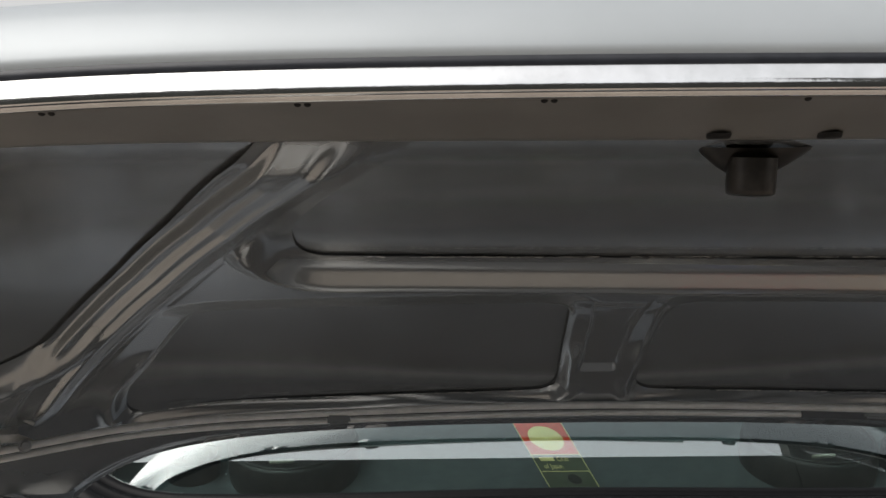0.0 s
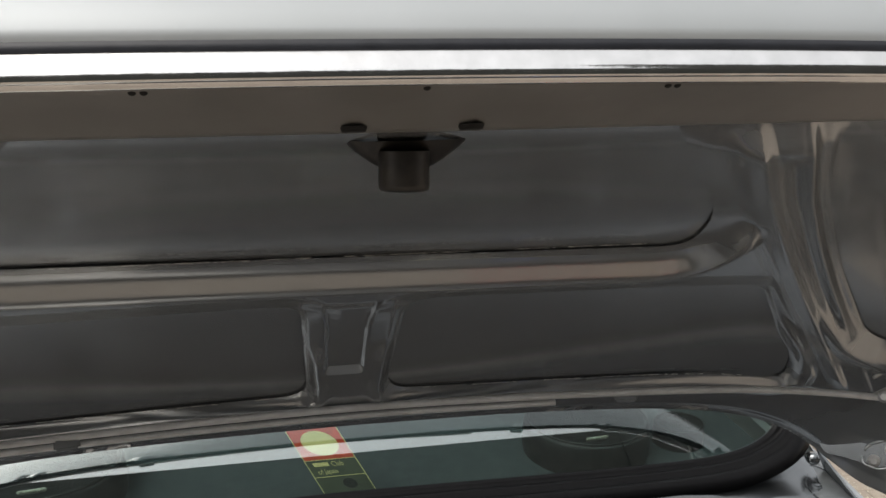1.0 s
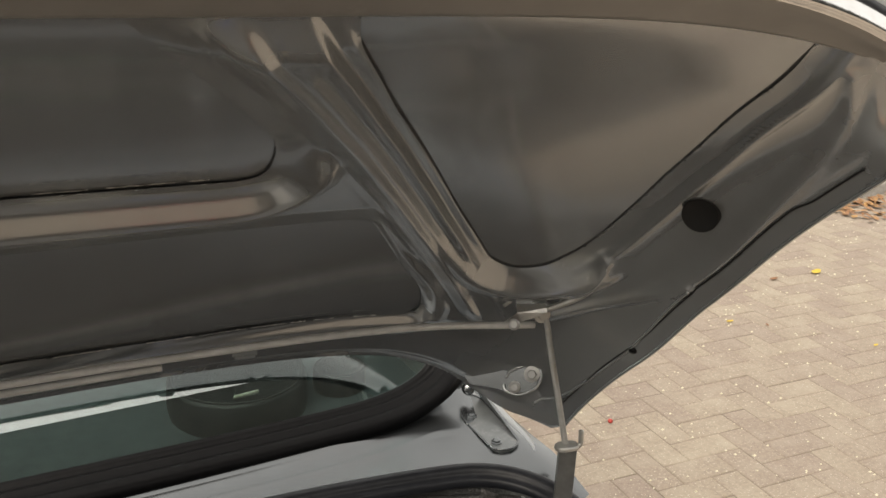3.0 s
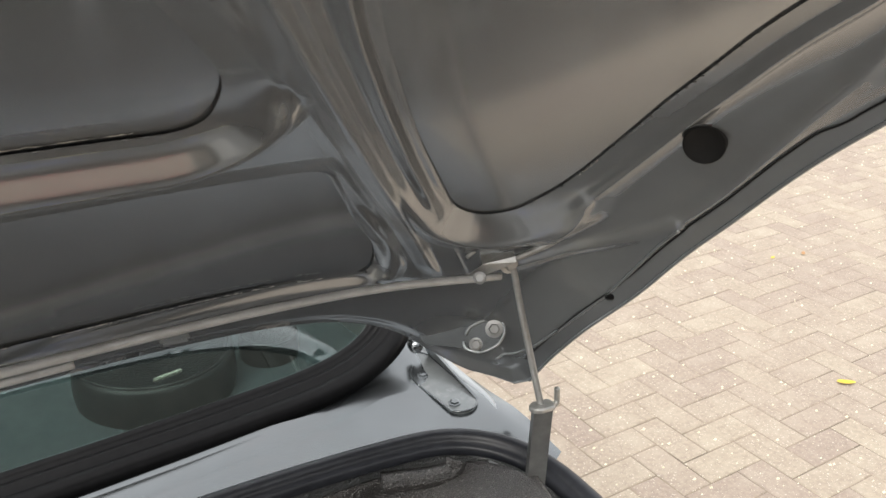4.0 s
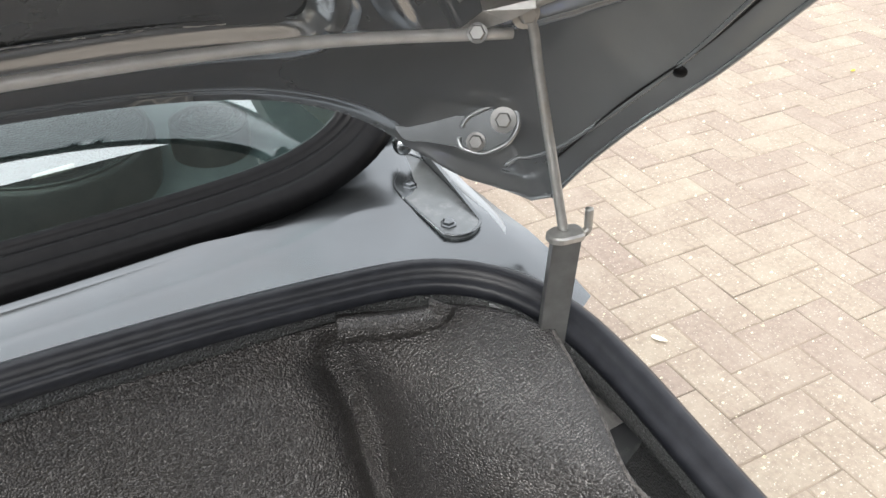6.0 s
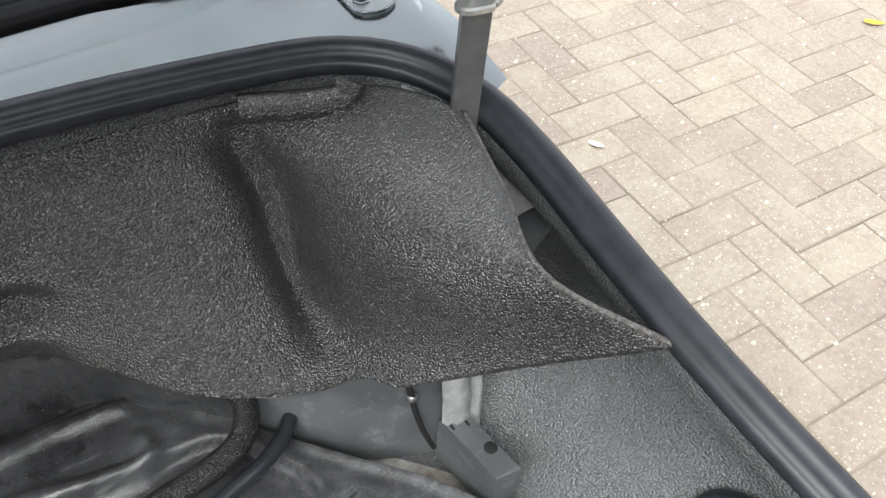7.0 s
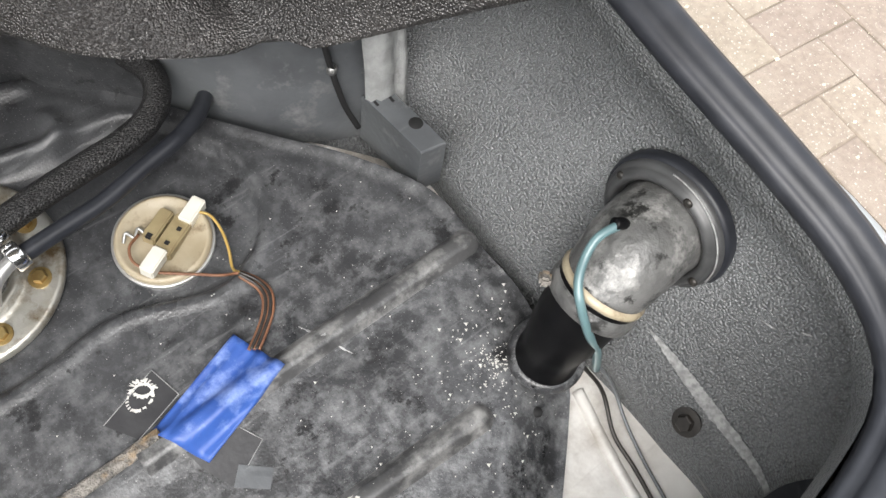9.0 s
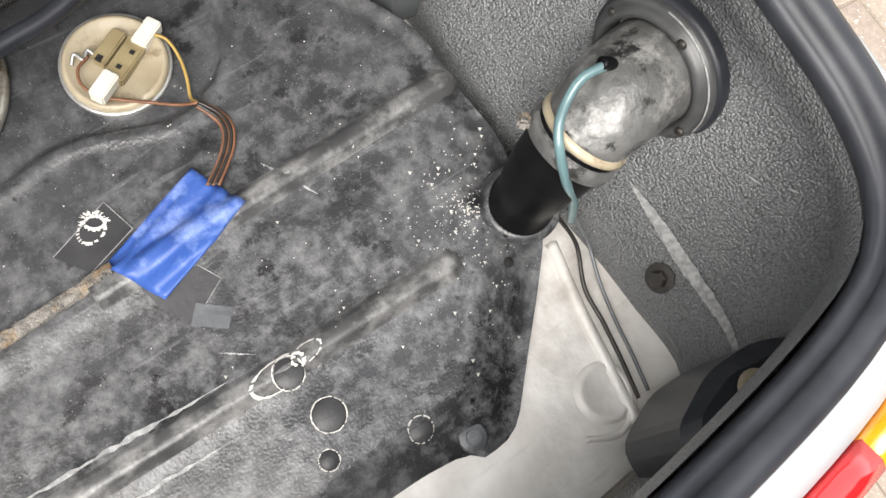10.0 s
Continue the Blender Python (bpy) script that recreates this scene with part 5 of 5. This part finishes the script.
def scuff(points, width, n, name="scuff"):
    verts, faces = [], []
    line = spline(points, n)
    for i, p in enumerate(line):
        q, nrm, _, _ = tree.find_nearest(Vector(p))
        if nrm.x > 0:
            nrm = -nrm
        along = Vector(line[min(i + 1, n - 1)] - line[max(i - 1, 0)]).normalized()
        across = nrm.cross(along).normalized()
        w = width * math.sin(math.pi * (i + .5) / n) ** .8 * scuff_rng.uniform(.82, 1.05)
        verts += [q + nrm * .0010 - across * w, q + nrm * .0010 + across * w]
    faces = [(2 * i, 2 * i + 1, 2 * i + 3, 2 * i + 2) for i in range(n - 1)]
    return part(name, data_of(name, verts, faces), SCUFF, lining_ob, "pale scuff mark")


scuff([(.672, .527, .545), (.654, .452, .545), (.632, .369, .545)], .0070, 120)
scuff([(.70, .475, .62), (.70, .462, .625)], .0010, 12)
scuff([(.70, .45, .64), (.70, .443, .645)], .0008, 10)
cover_o = rounded([(.555, .368), (.60, .385), (.64, .382), (.668, .368), (.684, .345), (.69, .325), (.55, .325)], .012, 4)
cover = part("lamp_cover", slab("lamp_cover", [tuple(p) for p in cover_o[::-1]], .50, .615, .012), SEAL, car, "dark cover over the tail lamp")
part("cover_slot", lathe("cover_slot", [(0, .001), (.012, .001), (.014, 0)], (0, 0, 1), (.615, .358, .615), 24), CREAM, cover)

# two loose cables from the filler across the floor
for shift, r, mat_ in ((0.0, .0019, LOCK), (.011, .0016, GREYPANEL)):
    part("floor_cable", tube("floor_cable", [(.626 + shift, .540, .512), (.636 + shift, .515, .486), (.624 + 1.4 * shift, .482, .472), (.620 + shift, .450, .468), (.612 + shift, .415, .468), (.604 + shift, .385, .468)], r, 60, 10), mat_, car, "thin dirty cable lying on the boot floor")

# boot floor relief
part("floor_boss", lathe("floor_boss", [(.026, 0), (.023, .0035), (.019, .0035), (.016, .0015), (0, .001)], (0, 0, 1), (.585, .405, .464), 32), FLOOR, car, "round pressed boss in the floor")
part("floor_swage", tube("floor_swage", [(.628, .53, .463), (.612, .47, .463), (.600, .41, .463), (.592, .37, .463)], .006, 30, 10), FLOOR, car)
part("floor_swage", tube("floor_swage", [(.548, .385, .463), (.575, .372, .463), (.60, .383, .463), (.606, .40, .463)], .003, 24, 8), FLOOR, car)

# ---- on the tank
RIBS = ((.683, 0.0, .30, .612), (.557, -.045, .14, .528))


def tz(x, y):
    rib = max([0.0080 * math.sqrt(max(0.0, 1 - ((y - y0 - k * (x - x1)) / .0110) ** 2)) - .001 for y0, k, x0, x1 in RIBS if x0 < x < x1] + [0.0])
    return float(tank_height(np.array([x]), np.array([y]))[0]) + max(0.0, rib)


def on_tank(x, y, lift=0.0):
    return np.array([x, y, tz(x, y) + lift])


TN = unit(np.array([-.06, -.08, 1.0]))
sender = part("fuel_sender", lathe("fuel_sender", [(.040, -.002), (.0405, .003), (.0385, .006), (.036, .0065), (.0345, .0045), (.012, .005), (0, .005)], TN, on_tank(.407, .834, .004), 44), CREAM, car, "aged cream fuel sender cap with wires")
part("sender_ring", lathe("sender_ring", [(.040, .001), (.0425, .002), (.043, -.001), (.042, -.005)], TN, on_tank(.407, .834, .004), 44), STEEL, sender)
sm = Matrix.Translation(on_tank(.407, .834, .011)) @ pose(.005, -.003, 0, -4, 3, -60)
for name, size, m, mat in (("connector_block", (.016, .040, .010), pose(.004, 0, .002), AMBER), ("connector_block", (.012, .032, .010), pose(-.012, .003, .002), AMBER),
                           ("plug", (.0125, .026, .012), pose(.006, .027, .004), WHITEP), ("plug", (.0125, .024, .012), pose(.003, -.029, .004), WHITEP),
                           ("dark_slot", (.006, .006, .004), pose(.006, .006, .006), BLACK), ("dark_slot", (.006, .006, .004), pose(.004, -.010, .006), BLACK), ("dark_slot", (.007, .006, .004), pose(-.012, -.010, .006), BLACK)):
    part(name, box(name, size, sm @ m, .0012), mat, sender)
part("solder_wire", tube("solder_wire", [tuple(on_tank(*p)) for p in ((.378, .847, .011), (.384, .852, .014), (.388, .845, .013), (.394, .850, .014), (.397, .843, .012))], .0014, 30, 8), STEEL, sender)
part("brown_wire", tube("brown_wire", [tuple(on_tank(*p)) for p in ((.392, .845, .014), (.380, .838, .017), (.376, .826, .016), (.383, .812, .014), (.397, .800, .013), (.414, .788, .011), (.428, .779, .008), (.440, .768, .006))], .0013, 60, 8), COPPER, sender)
part("yellow_wire", tube("yellow_wire", [tuple(on_tank(*p)) for p in ((.440, .838, .014), (.449, .828, .012), (.450, .812, .009), (.446, .795, .007), (.440, .780, .006), (.440, .768, .006))], .0013, 50, 8), YELLOWW, sender)
for k in range(5):
    o = (k - 2) * .0022
    part("loom_wire", tube("loom_wire", [tuple(on_tank(x + o * dx, y + o * dy, .004 + .0015 * (k % 2))) for x, y, dx, dy in ((.440, .768, .3, .3), (.448, .754, .6, .6), (.449, .741, 1, .2), (.441, .728, 1, -.2), (.428, .717, .8, -.4), (.415, .708, .8, -.5))], .0015, 50, 8), COPPER if k % 2 == 0 else LOCK, sender)

pump = part("pump_flange", lathe("pump_flange", [(.084, -.002), (.084, .003), (.080, .005), (.072, .004), (.060, .0035), (.054, .005), (.052, .010), (.047, .011), (.044, .006), (.030, .005), (0, .006)], TN, on_tank(.258, .900, .004), 56), PLATED, car, "plated fuel pump flange with hose tails")
part("pump_cover", lathe("pump_cover", [(.0430, .0), (.0425, .0022), (.036, .0030), (.016, .0026), (0, .0028)], TN, on_tank(.258, .900, .0095), 44), GREYMETAL, pump, "dirty inner cover of the pump")
for a in (-38, 8, 60, -85, 120, 200):
    x, y = .258 + .066 * math.cos(radians(a)), .900 + .066 * math.sin(radians(a))
    bolt("flange_nut", on_tank(x, y, .0085), TN, .0062, BRASS, pump, 1.5)
part("hose_tail", tube("hose_tail", [(.268, .872, .532), (.272, .874, .556), (.285, .882, .563), (.302, .888, .565)], .0085, 24, 14), STEEL, pump)
part("hose_tail", tube("hose_tail", [(.272, .850, .530), (.280, .852, .550), (.295, .858, .556), (.31, .862, .557)], .006, 24, 14), STEEL, pump)
part("hose_clip", lathe("hose_clip", [(.0125, -.006), (.0138, -.005), (.0138, .005), (.0125, .006)], (1, .25, .05), (.300, .887, .565), 24), CHROME, pump)
part("hose_clip", lathe("hose_clip", [(.0105, -.006), (.0118, -.005), (.0118, .005), (.0105, .006)], (1, .2, .05), (.305, .861, .557), 24), CHROME, pump)
part("fuel_hose", tube("fuel_hose", [(.296, .886, .565), (.346, .893, .568), (.382, .896, .570), (.419, .899, .572), (.446, .906, .575), (.464, .922, .578), (.470, .945, .580), (.462, .972, .580)], .0115, 90, 16), BRAID, car, "black braided fuel hose")
part("return_hose", tube("return_hose", [(.300, .859, .557), (.344, .864, .557), (.381, .868, .557), (.422, .877, .560), (.459, .886, .561), (.486, .902, .555), (.504, .922, .545), (.512, .940, .520)], .0075, 70, 14), SEAL, car, "plain black fuel hose")

# worn ribs pressed into the tank, paler from dust and a painted top highlight
half_round = [(-.0125, -.0008), (-.0105, .0006), (-.0075, .0052), (-.0050, .0070), (-.0020, .0076), (.0020, .0076), (.0050, .0070), (.0075, .0052), (.0105, .0006), (.0125, -.0008)]
for y0, slope, x0, x1 in RIBS:
    way = [np.array([x, y0 + slope * (x - x1), float(tank_z(x, y0)) + .0036]) for x in np.linspace(x0, x1, 40)]
    part("tank_rib", sweep("tank_rib", way, half_round, ring=False), TANKRIB, tank)
    cap = way[-1]
    part("rib_end", lathe("rib_end", [(.0125, -.0008), (.0105, .0006), (.0075, .0052), (.0050, .0070), (0, .0076)], TN, cap, 24), TANKRIB, tank)

# blue tape with folds, patches and residue
tape_o = [(.409, .729), (.427, .681), (.340, .654), (.316, .699)]
rows = []
for i in range(17):
    v = i / 16
    a, b = np.array(tape_o[0]) * (1 - v) + np.array(tape_o[3]) * v, np.array(tape_o[1]) * (1 - v) + np.array(tape_o[2]) * v
    row = []
    for j in range(25):
        u = j / 24
        x, y = a * (1 - u) + b * u
        fold = .0035 * math.exp(-((u - .55 - .12 * math.sin(3 * v)) / .10) ** 2) + .002 * math.exp(-((u - .2) / .05) ** 2) + .0008 * math.sin(23 * u + 5 * v)
        row.append((x, y, tz(x, y) + .0022 + fold))
    rows.append(np.array(row))
part("blue_tape", rows_mesh("blue_tape", rows), BLUE, car, "strip of blue masking tape over a cable").modifiers.new("thickness", "SOLIDIFY").thickness = 0.0006


def patch(name, outline, mat, lift=0.0012, label="", n=0):
    o = np.array(outline, float)
    verts = [(x, y, tz(x, y) + lift) for x, y in o]
    c = o.mean(0)
    verts.append((*c, tz(*c) + lift + .0002))
    m = len(o)
    return part(name, data_of(name, verts, [(i, (i + 1) % m, m) for i in range(m)]), mat, tank, label)


patch("black_patch", [(.291, .725), (.342, .742), (.349, .713), (.307, .700)], BLACKTAPE)
patch("black_patch", [(.330, .672), (.373, .663), (.382, .645), (.346, .627), (.334, .652)], BLACKTAPE, .0008)
patch("pale_patch", [(.345, .628), (.366, .610), (.377, .622), (.357, .640)], GREYPANEL, .0018)
for corners in ([(.291, .725), (.342, .742), (.349, .713), (.307, .700)], [(.373, .663), (.382, .645), (.346, .627)]):
    line = [tuple(on_tank(*(np.array(a) * (1 - k) + np.array(b) * k), .0014)) for a, b in zip(corners, corners[1:]) for k in np.linspace(0, 1, 8)]
    part("tape_edge", sweep("tape_edge", np.array(line) + np.linspace(0, 1e-5, len(line))[:, None], circle(.00035, 6)), SCUFF, tank, "thin pale line of tape residue")
rag = random.Random(11)
for x0, y0, x1, y1, w in ((.17, .590, .345, .578, .0030), (.15, .552, .325, .541, .0026), (.455, .705, .478, .660, .0022), (.35, .600, .372, .583, .0010)):
    along = np.linspace(0, 1, 30)
    mids = np.c_[x0 + (x1 - x0) * along, y0 + (y1 - y0) * along]
    side_v = unit(np.array([-(y1 - y0), x1 - x0]))
    o = np.vstack([mids + side_v * w * np.array([rag.uniform(.1, 1) * math.sin(math.pi * (.04 + .92 * a)) for a in along])[:, None], (mids - side_v * w * np.array([rag.uniform(.1, 1) * math.sin(math.pi * (.04 + .92 * a)) for a in along])[:, None])[::-1]])
    n_s = len(along)
    part("dust_streak", data_of("dust_streak", [on_tank(*q, .0012) for q in o], [(k, k + 1, 2 * n_s - 2 - k, 2 * n_s - 1 - k) for k in range(n_s - 1)]), SCUFF, tank, "pale streak of dried dust")


def ragged_ring(name, x, y, r, w, mat, gaps=0.25, squash=1.0, turn=0.0):
    """A broken ring of flaked residue."""
    verts, faces, n = [], [], 46
    for i in range(n):
        a = 2 * math.pi * i / n
        r1, r2 = r * rag.uniform(.96, 1.02), r + w * rag.uniform(.5, 1.2)
        for q in (r1, r2):
            px, py = q * math.cos(a), squash * q * math.sin(a)
            px, py = px * math.cos(turn) - py * math.sin(turn), px * math.sin(turn) + py * math.cos(turn)
            verts.append((x + px, y + py, tz(x + px, y + py) + .0022))
        if rag.random() > gaps:
            j = (i + 1) % n
            faces.append((2 * i, 2 * i + 1, 2 * j + 1, 2 * j))
    return part(name, data_of(name, verts, faces), mat, tank)


for x, y, r in ((.391, .516, .0128), (.373, .489, .0075), (.441, .468, .0095), (.383, .557, .0115)):
    part("plugged_hole", lathe("plugged_hole", [(0, .0006), (.9 * r, .0008), (r, .0)], TN, on_tank(x, y, .0008), 24), BLACKTAPE, tank)
    ragged_ring("residue_ring", x, y, r, .0010, DUST, .05 if r > .012 else .25)
ragged_ring("paint_scribble", .324, .728, .010, .0028, DUST, .2, .8, .4)
ragged_ring("paint_scribble", .329, .733, .005, .003, DUST, .3, 1.4, .9)
ragged_ring("residue_smear", .376, .560, .021, .0030, DUST, .12, .45, .05)
ragged_ring("residue_smear", .402, .562, .012, .0020, DUST, .3, .5, .1)
part("tank_bolt", lathe("tank_bolt", [(.012, 0), (.011, .002), (.006, .003), (.006, .006), (0, .0062)], TN, on_tank(.473, .440, .002), 12, False), GREYPANEL, tank)
part("tank_pin", lathe("tank_pin", [(.0045, 0), (.004, .002), (0, .002)], TN, on_tank(.576, .534, .001), 16), BLACK, tank)
part("cable_wrap", sweep("cable_wrap", [on_tank(x, .693 - .02 * (.32 - x), .002) for x in np.linspace(.0, .322, 24)], circle(.006, 10, .6)), RUST, car, "dusty taped cable along a rib")

# loose grit by the filler
verts, faces = [], []
for k in range(420):
    a, r = rag.uniform(0, 6.28), abs(rag.gauss(0, .045))
    x, y = .580 + r * math.cos(a) - .01, .585 + r * math.sin(a)
    if k > 320:
        x, y = rag.uniform(.25, .60), rag.uniform(.46, .80)
    if distance(TANK_O, np.array([x]), np.array([y]))[0] > -.008:
        continue
    z, q, b = tz(x, y), rag.uniform(.0005, .0011) + (.001 if rag.random() < .08 else 0), len(verts)
    verts += [(x + q, y, z + .0004), (x - q * .6, y + q, z + .0004), (x - q * .7, y - q * .8, z + .0004), (x, y, z + .0004 + q)]
    faces += [(b, b + 1, b + 3), (b + 1, b + 2, b + 3), (b + 2, b, b + 3)]
tagged(part("grit", data_of("grit", verts, faces, False), DUST, None, "white flaked grit scattered on the fuel tank"), "", "grit", "", "stuff")

# carpet lip folded over the seal
part("carpet_fold", sweep("carpet_fold", spline([(.535, 1.022, .826), (.56, 1.012, .825), (.59, 1.000, .824), (.612, .992, .828), (.620, .994, .838)], 30), [(-.012, .004), (-.004, .010), (.006, .008), (.012, -.002), (.010, -.004), (.004, .004), (-.004, .005), (-.011, .0)], up=(0, -.4, 1)), MAT, carpet)

# tail lamp
lamp = empty("tail_lamp", car, "red and amber tail lamp")
rear = np.array([p for p in tail if p[1] < .425 and p[0] > .28])
rear3 = np.c_[rear + np.array([outward[np.argmin(np.linalg.norm(tail - p, axis=1))] for p in rear]) * .046, deck_z(rear[:, 1]) - .040]
if rear3[0, 1] < rear3[-1, 1]:
    rear3 = rear3[::-1]
cut_i = int(np.argmax(rear3[:, 0] < .600))
lens_prof = [(-.010, -.045), (.004, -.045), (.010, -.04), (.012, 0), (.010, .028), (.004, .033), (-.010, .033)]
part("amber_lens", sweep("amber_lens", rear3[:cut_i + 1], [(-a, b) for a, b in lens_prof]), LENSAMBER, lamp)
part("red_lens", sweep("red_lens", rear3[cut_i:], [(-a, b) for a, b in lens_prof]), LENSRED, lamp)

# ---------------------------------------------------------------- kerb, planted bed and leaves
kerb = tagged(empty("kerb", None, "grey concrete kerb stones along a planted bed"), "", "kerb", "", "structure")
kerb_at = lambda t: np.array([4.9 + 3.6 * t, 3.80 + .30 * t])
for k in range(7):
    a, b = kerb_at(k / 7 + .002), kerb_at((k + 1) / 7 - .002)
    mid, ang = (a + b) / 2, math.degrees(math.atan2(b[1] - a[1], b[0] - a[0]))
    part("kerb_stone", box("kerb_stone", (float(np.linalg.norm(b - a)), .14, .16), pose(mid[0], mid[1] + .06, .0, 0, 0, ang), .008), KERB, kerb)
bed_rng = np.random.RandomState(8)
bx, by = np.meshgrid(np.linspace(4.9, 9.5, 60), np.linspace(3.98, 7.5, 46))
bz = .055 + .03 * bed_rng.rand(*bx.shape) + .05 * (by - 4)
by = by + .083 * (bx - 4.9)
idx = np.arange(60 * 46).reshape(46, 60)
bed_faces = np.stack([idx[:-1, :-1], idx[:-1, 1:], idx[1:, 1:], idx[1:, :-1]], -1).reshape(-1, 4)
tagged(part("planted_bed", data_of("planted_bed", np.stack([bx, by, bz], -1).reshape(-1, 3), bed_faces), SOIL, None, "dark soil of a planted bed behind the kerb"), "", "soil", "", "structure")
lx, ly = bed_rng.uniform(4.9, 8.5, 2600), np.abs(bed_rng.normal(0, .55, 2600))
front = bed_rng.rand(2600) < .22
ly = np.where(front, 3.76 - .16 * np.abs(bed_rng.normal(0, 1, 2600)), 3.99 + ly) + .083 * (lx - 4.9)
lz = np.where(front, .004, .095 + .05 * np.maximum(0, ly - 4))
la, ls = bed_rng.uniform(0, 6.28, 2600), bed_rng.uniform(.018, .05, 2600)
tilt = bed_rng.uniform(-.4, .4, 2600)
leaf_v = np.stack([np.stack([lx + ls * np.cos(la + q) * w, ly + ls * np.sin(la + q) * w, lz + .012 + tilt * ls * math.cos(q) * w], -1) for q, w in ((0, 1), (1.1, .55), (math.pi, 1), (-1.1, .55))], 1).reshape(-1, 3)
tagged(part("leaf_litter", data_of("leaf_litter", leaf_v, [(4 * i, 4 * i + 1, 4 * i + 2, 4 * i + 3) for i in range(2600)], False), LEAFB, None, "brown leaf litter along the kerb and the bed"), "", "leaves", "", "stuff")


# ---------------------------------------------------------------- leaves on the paving
def leaf(x, y, size, turn, mat, label):
    n, verts = 14, []
    for i in range(n):
        a = 2 * math.pi * i / n
        u, v = size * math.cos(a), 0.42 * size * math.sin(a) * (1 - 0.25 * math.cos(a))
        verts.append((u, v, 0.004 + 0.25 * abs(v) + 0.10 * u * u / size))
    verts.append((0, 0, 0.003))
    ob = part("leaf", data_of("leaf", verts, [(i, (i + 1) % n, n) for i in range(n)]), mat, None, label)
    ob.matrix_basis = pose(x, y, 0.001, 0, 0, turn)
    return tagged(ob, "", "leaf", "fallen leaves")


leaf(2.589, 1.464, .030, -40, LEAFY, "bright yellow fallen leaf on the paving")
leaf(1.559, 1.487, .020, -62, LEAFP, "pale fallen leaf on the paving")
for x, y, sz, a, m, l in ((2.74, 1.28, .018, 70, LEAFP, "pale fallen leaf on the paving"), (3.84, 2.93, .045, 20, LEAFY, "yellow-brown fallen leaf on the paving"), (2.93, 2.65, .02, 0, LEAFY, "yellow fallen leaf on the paving"),
                          (3.55, 2.95, .030, 10, LEAFB, "curled brown fallen leaf on the paving"), (3.05, 2.55, .014, 60, LEAFB, "curled brown fallen leaf on the paving"), (3.30, 2.20, .016, 10, LEAFY, "yellow fallen leaf on the paving"), (3.45, 2.15, .02, 30, LEAFB, "curled brown fallen leaf on the paving")):
    leaf(x, y, sz, a, m, l)
tagged(part("berry", lathe("berry", [(0, 0), (.007, .003), (.009, .008), (.007, .013), (0, .016)], (0, 0, 1), (1.886, 2.191, 0), 14), BERRY, None, "small red berry lying on the paving"), "", "berry")

# grit crumbs on the paving
grit_rng = np.random.RandomState(3)
gx, gy = grit_rng.uniform(.8, 5.5, 9000), grit_rng.uniform(-.2, 5.5, 9000)
gs = .0014 + .0066 * grit_rng.rand(9000) ** 4
ga = grit_rng.uniform(0, 6.28, 9000)
verts = np.stack([np.stack([gx + gs * np.cos(ga + k), gy + gs * .7 * np.sin(ga + k), .0004 + 0 * gs + (gs * .6 if k > 5 else 0)], -1) for k in (0, 1.6, 3.1, 4.7)] + [np.stack([gx, gy, .0006 + gs * .8], -1)], 1).reshape(-1, 3)
faces = [(5 * i + a, 5 * i + b, 5 * i + 4) for i in range(9000) for a, b in ((0, 1), (1, 2), (2, 3), (3, 0))]
tagged(part("paving_grit", data_of("paving_grit", verts, faces, False), LEAFP, None, "pale grit and petals scattered over the paving"), "", "grit", "", "stuff")
